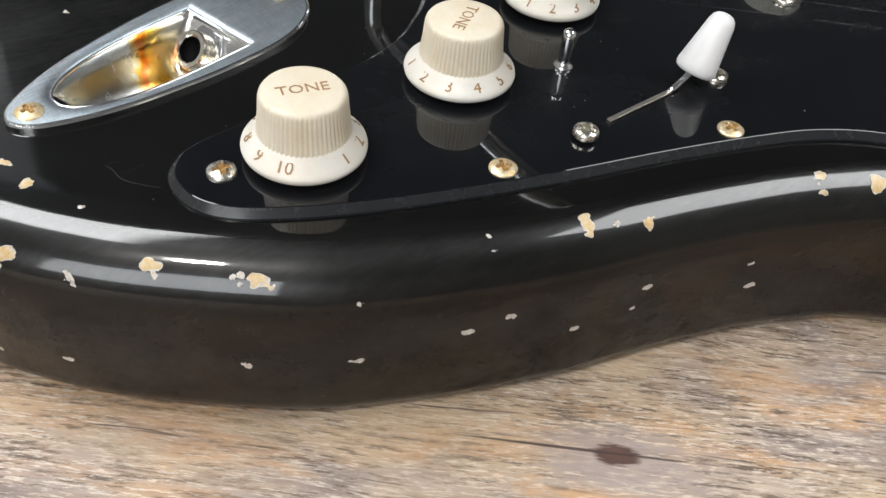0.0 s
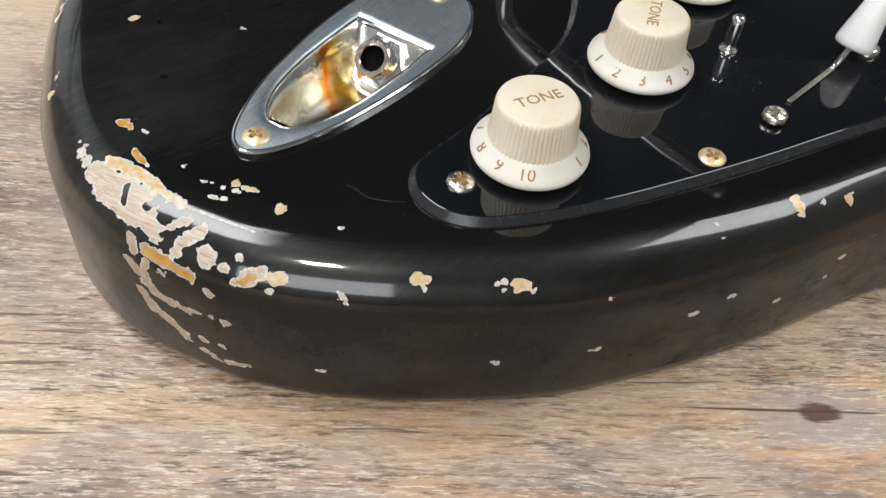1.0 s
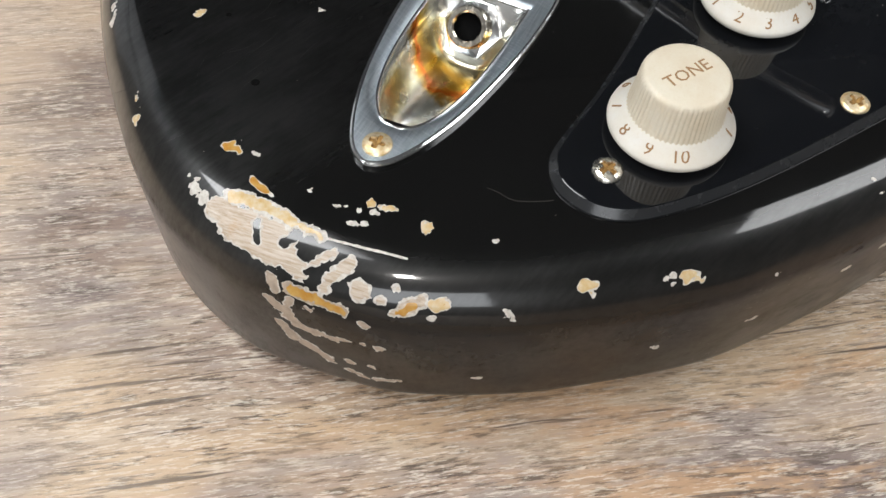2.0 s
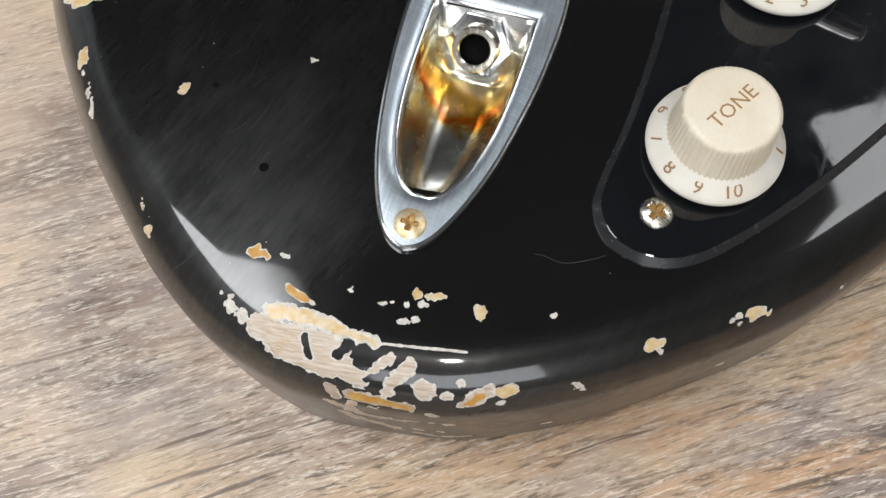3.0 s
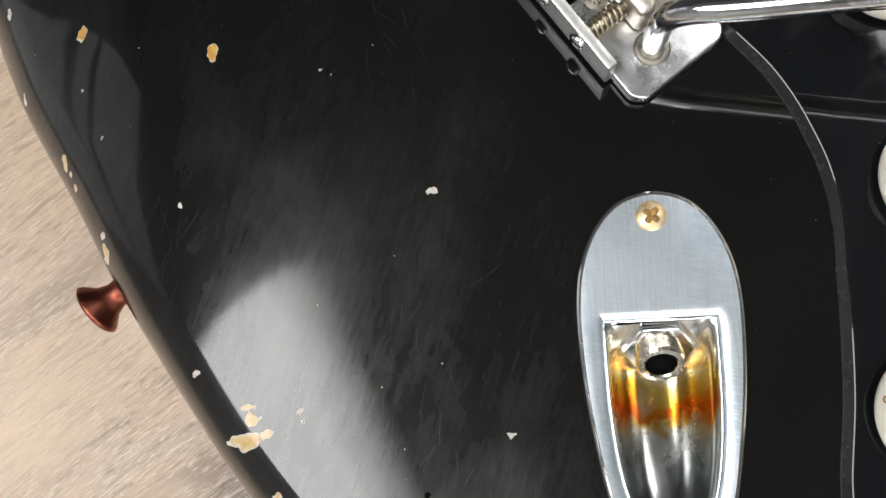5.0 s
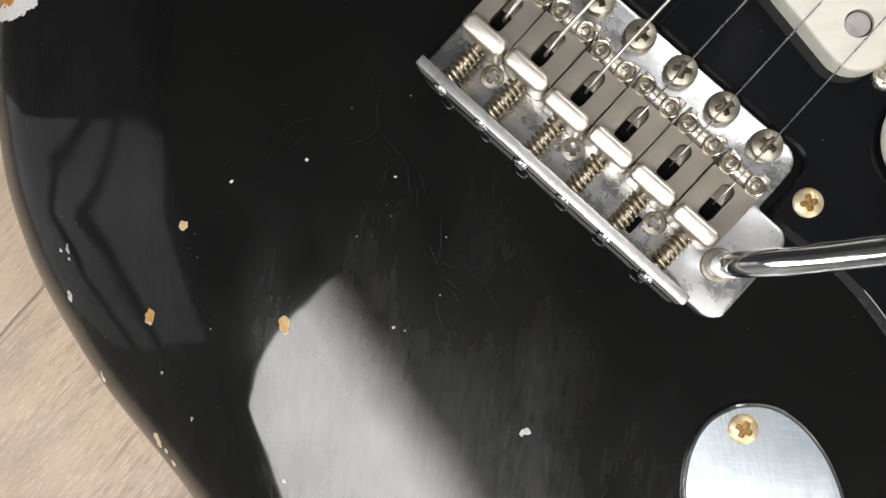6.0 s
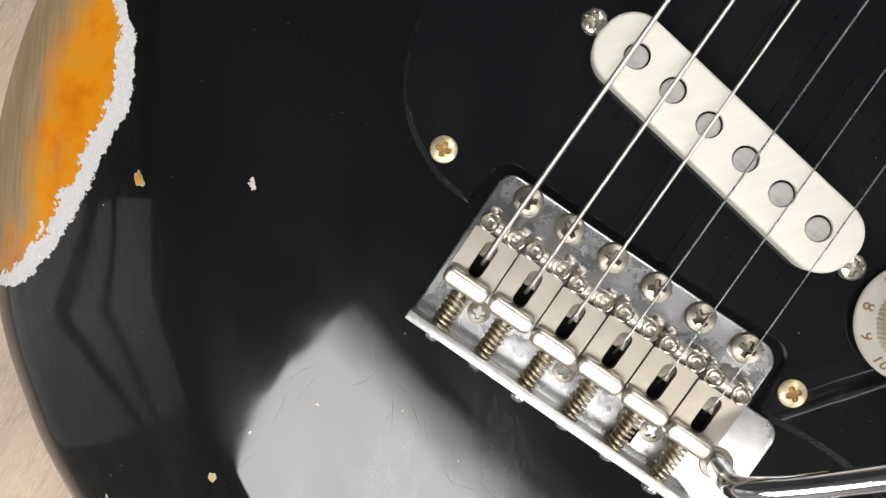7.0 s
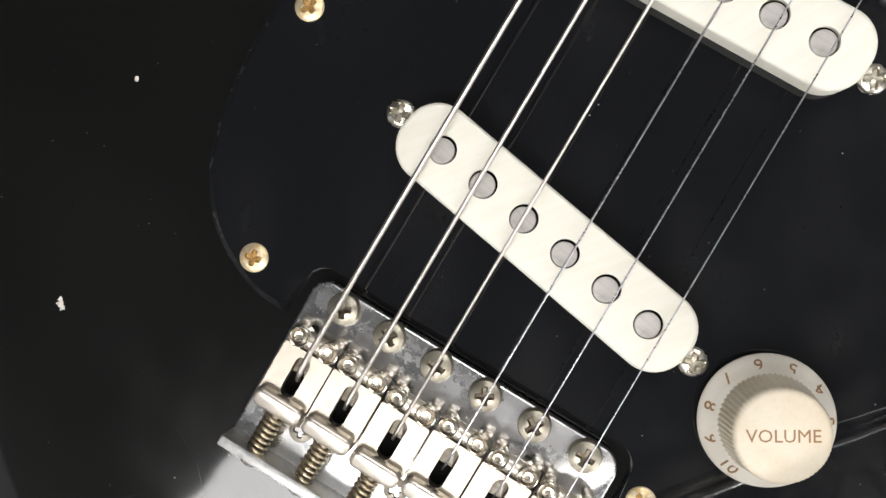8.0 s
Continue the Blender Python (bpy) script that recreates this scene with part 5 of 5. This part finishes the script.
BARE_SIDE = [((149.5, -106.1, 28.7), (150.4, -104.2, 25.4), 1.6), ((150.4, -104.2, 25.4), (152.0, -101.0, 23.9), 1.35), ((152.0, -101.0, 23.9), (153.8, -97.1, 23.8), 0.85), ((153.8, -97.1, 23.8), (156.2, -91.8, 24.8), 0.55),
             ((148.2, -108.6, 32.5), (149.5, -106.1, 28.7), 1.4), ((150.6, -103.8, 17.7), (152.0, -101.0, 15.3), 1.15), ((152.0, -101.0, 15.3), (153.0, -98.8, 12.8), 1.15), ((153.0, -98.8, 12.8), (156.3, -91.4, 9.1), 0.45),
             ((156.3, -91.4, 9.1), (158.6, -84.8, 11.1), 0.3), ((154.8, -94.9, 14.9), (154.9, -94.6, 14.8), 0.75), ((156.8, -90.3, 15.2), (157.0, -89.8, 14.9), 0.65), ((150.0, -104.4, 34.4), (149.5, -106.1, 30.0), 0.9),
             ((151.5, -101.8, 33.3), (151.8, -101.2, 33.0), 0.7), ((148.6, -107.7, 24.0), (149.8, -105.5, 18.5), 1.3), ((156.3, -91.3, 33.2), (156.5, -90.8, 32.6), 0.8), ((157.3, -88.8, 24.6), (157.5, -88.2, 24.4), 0.7)]
ISLANDS = [((137.7, -109.1, 43.9), (140.9, -109.6, 42.4), 0.75), ((142.5, -104.5, 43.1), (142.0, -102.5, 43.7), 0.95), ((143.6, -99.7, 43.6), (145.3, -100.6, 42.6), 1.3), ((147.9, -100.5, 40.9), (148.6, -98.4, 41.1), 0.8), ((145.4, -107.7, 39.8), (147.1, -106.1, 38.7), 0.5)]
STAIN = [((149.4, -103.4, 36.8), (151.7, -99.4, 36.3), 1.4), ((151.7, -99.4, 36.3), (154.0, -95.2, 35.3), 1.2), ((157.2, -84.4, 37.8), (156.8, -82.0, 39.0), 0.9), ((157.5, -76.1, 39.6), (157.6, -76.6, 39.0), 0.4)]


def bare_patch():
    pts, dirs, flat = skin_grid((148.5, -98, 35), (0.78, -0.42, 0.46), (0.45, 0.89, 0), 60, 50, 0.27, 30)
    one, two, three, four, five = [], [], [], [], []
    for a in pts:
        rows = ([], [], [], [], [])
        for p in a:
            if p is None:
                for r in rows:
                    r.append(-1.0)
                continue
            strip = max(rod_field(p, *rod) for rod in TOP_STRIP)
            f = max(strip, max(rod_field(p, *rod) for rod in BARE + BARE_LOW), max(rod_field(p, *rod) for rod in BARE_SIDE) + 0.15 + 0.9 * wob(p, 0.42, 27)) + 0.7 * wob(p, 0.6, 2) + 0.5 * wob(p, 1.6, 7)
            f = min(f, -max(rod_field(p, *rod) for rod in ISLANDS) + 0.7 * wob(p, 0.9, 4))
            f = max(f, rod_field(p, *SCRATCH) + 0.12 * wob(p, 1.2, 6))
            wood = max(rod_field(p, *rod) for rod in BARE + BARE_LOW[:5])
            amber_f = max(rod_field(p, *rod) for rod in STAIN) + 0.8 * wob(p, 0.7, 12)
            rows[0].append(f)
            rows[1].append(min(f - 0.42, wood - 0.3) + 0.5 * wob(p, 1.1, 15))
            rows[2].append(min(f - 0.5, amber_f))
            rows[4].append(min(f - 0.2, max(rod_field(p, *rod) for rod in BARE_SIDE + BARE_LOW[7:]) + 0.1) + 0.4 * wob(p, 1.3, 33))
            rows[3].append(min(f - 0.4, strip - 0.35 + 0.7 * wob(p, 0.8, 18)))
        one.append(rows[0])
        two.append(rows[1])
        three.append(rows[2])
        four.append(rows[3])
        five.append(rows[4])
    layered("bare_patch", pts, dirs, [(one, 0.03), (two, 0.06), (three, 0.09), (four, 0.12), (five, 0.075)], [UNDER, WOOD, AMBER, AMBER_PALE, TAN], "large worn patch of pale undercoat and amber wood")


bare_patch()


# the forearm wear: white feathered rim round amber and tan wood
WEAR_Y = [-104, -97, -93, -85.5, -68.7, -47, -31.7, -19.3, -14.3, 0, 12, 24]
WEAR_X = [-141, -131, -125, -120.8, -118, -117.6, -118.2, -125.0, -131.0, -140, -149, -162]


def arm_wear():
    pts, dirs, flat = skin_grid((-138, -42, 36), (-0.42, -0.22, 0.88), (0.0, 1.0, 0), 142, 62, 0.31, 34)
    one, two = [], []
    for a in pts:
        rows = ([], [])
        for p in a:
            if p is None:
                for r in rows:
                    r.append(-1.0)
                continue
            edge = float(np.interp(p.y, WEAR_Y, WEAR_X))
            f = edge - p.x + 1.2 * wob(p, 0.12, 3) + 0.8 * wob(p, 0.7, 8) + 0.5 * wob(p, 1.7, 5) + 1.0 * wob(p, 3.3, 25)
            rows[0].append(f)
            rows[1].append(f - 5.6 - 2.0 * wob(p, 0.22, 21) - 1.6 * wob(p, 0.9, 31) - 0.5 * wob(p, 2.2, 41))
        one.append(rows[0])
        two.append(rows[1])
    layered("arm_wear", pts, dirs, [(one, 0.04), (two, 0.08)], [CHALK, CONTOUR], "worn forearm edge of amber and tan wood with a white rim")


arm_wear()


# a hair on the face, dents and dust
hair = curve_points([(135.6, -64.8, 44.6), (136.6, -63.0, 44.64), (138.9, -60.4, 44.6), (139.8, -55.8, 44.62), (139.9, -52.3, 44.6)], 0.8, False)
part("hair", sweep(hair, 0.018, 5), HAIR, body, "thin pale hair")
for x, y, r in ((102.6, -108.7, 0.75), (81.5, -114.0, 0.5)):
    part("dent", lathe([(r * 1.25, 0.02), (r, 0.16), (r * 0.72, 0.1), (r * 0.4, 0.04), (0, 0.03)], 18), DARK, body, "small round dent in the paint", at=at(x, y, FACE))


def dust():
    """Fine pale specks scattered on the face and the pickguard."""
    rng = random.Random(5)
    bm = bmesh.new()
    for _ in range(230):
        x, y = rng.uniform(-150, 155), rng.uniform(-140, 150)
        hit = SKIN.ray_cast(Vector((x, y, 90)), Vector((0, 0, -1)))
        if hit[0] is None or hit[1].z < 0.9:
            continue
        z = GUARD_TOP if inside((x, y), GUARD_RING) else hit[0].z
        if abs(x) < 48 and -38 < y < 8 or jack_near(x, y):
            continue
        r = rng.choice((0.06, 0.07, 0.09, 0.11, 0.13, 0.18))
        n = rng.randint(5, 7)
        a0, stretch = rng.uniform(0, 6), rng.uniform(0.5, 1.0)
        bm.faces.new([bm.verts.new((x + r * math.cos(a0 + 6.283 * k / n), y + r * stretch * math.sin(a0 + 6.283 * k / n), z + 0.05)) for k in range(n)])
    ob = part("dust", bm, UNDER, body, "fine pale dust specks", smooth=False)
    return tagged(ob, kind="stuff")


def scratches():
    """Hairline scratches where the face has been rubbed, denser in a few worn places."""
    rng = random.Random(12)
    bm = bmesh.new()
    # centre, spread along and across, heading in degrees and how far it strays, count
    spots = ((-50, -70, 20, 5, 80, 10, 6), (-36, -48, 12, 5, -30, 25, 4), (-12, -58, 22, 7, -25, 25, 14), (4, -124, 14, 5, -50, 14, 10), (92, -104, 24, 12, -52, 10, 26), (66, -104, 14, 12, -50, 25, 14), (50, -96, 30, 14, -55, 14, 16))
    for cx, cy, along, across, heading, stray, count in spots:
        h = radians(heading)
        for _ in range(count):
            u, v = rng.gauss(0, along * 0.5), rng.gauss(0, across * 0.5)
            p = Vector((cx + u * math.cos(h) - v * math.sin(h), cy + u * math.sin(h) + v * math.cos(h)))
            a = h + radians(rng.gauss(0, stray))
            bend = rng.gauss(0, 0.035)
            steps, width = rng.randint(5, 13), rng.choice((0.025, 0.03, 0.035, 0.05))
            left, right = [], []
            for k in range(steps + 1):
                half = width * math.sin(math.pi * (k + 0.5) / (steps + 1))
                side = Vector((-math.sin(a), math.cos(a))) * half
                for row, q in ((left, p + side), (right, p - side)):
                    row.append((q.x, q.y, top_z(q.x, q.y) + 0.02))
                p = p + Vector((math.cos(a), math.sin(a))) * 0.8
                a += bend + rng.gauss(0, 0.03)
            if any(inside(q[:2], GUARD_RING) or jack_near(q[0], q[1]) or abs(q[0]) < 47 and q[1] > -38 for q in left):
                continue
            loft(bm, [left, right], close=False)
    return tagged(part("fine_scratching", bm, SCRATCH_GREY, body, "hairline scratches in the lacquer", smooth=False), kind="stuff")


def jack_near(x, y):
    d = Vector((x, y)) - JACK_C
    return abs(d.dot(JACK_A)) < 44 and abs(d.dot(JACK_B)) < 18


GUARD_RING = guard_outline()
dust()
scratches()
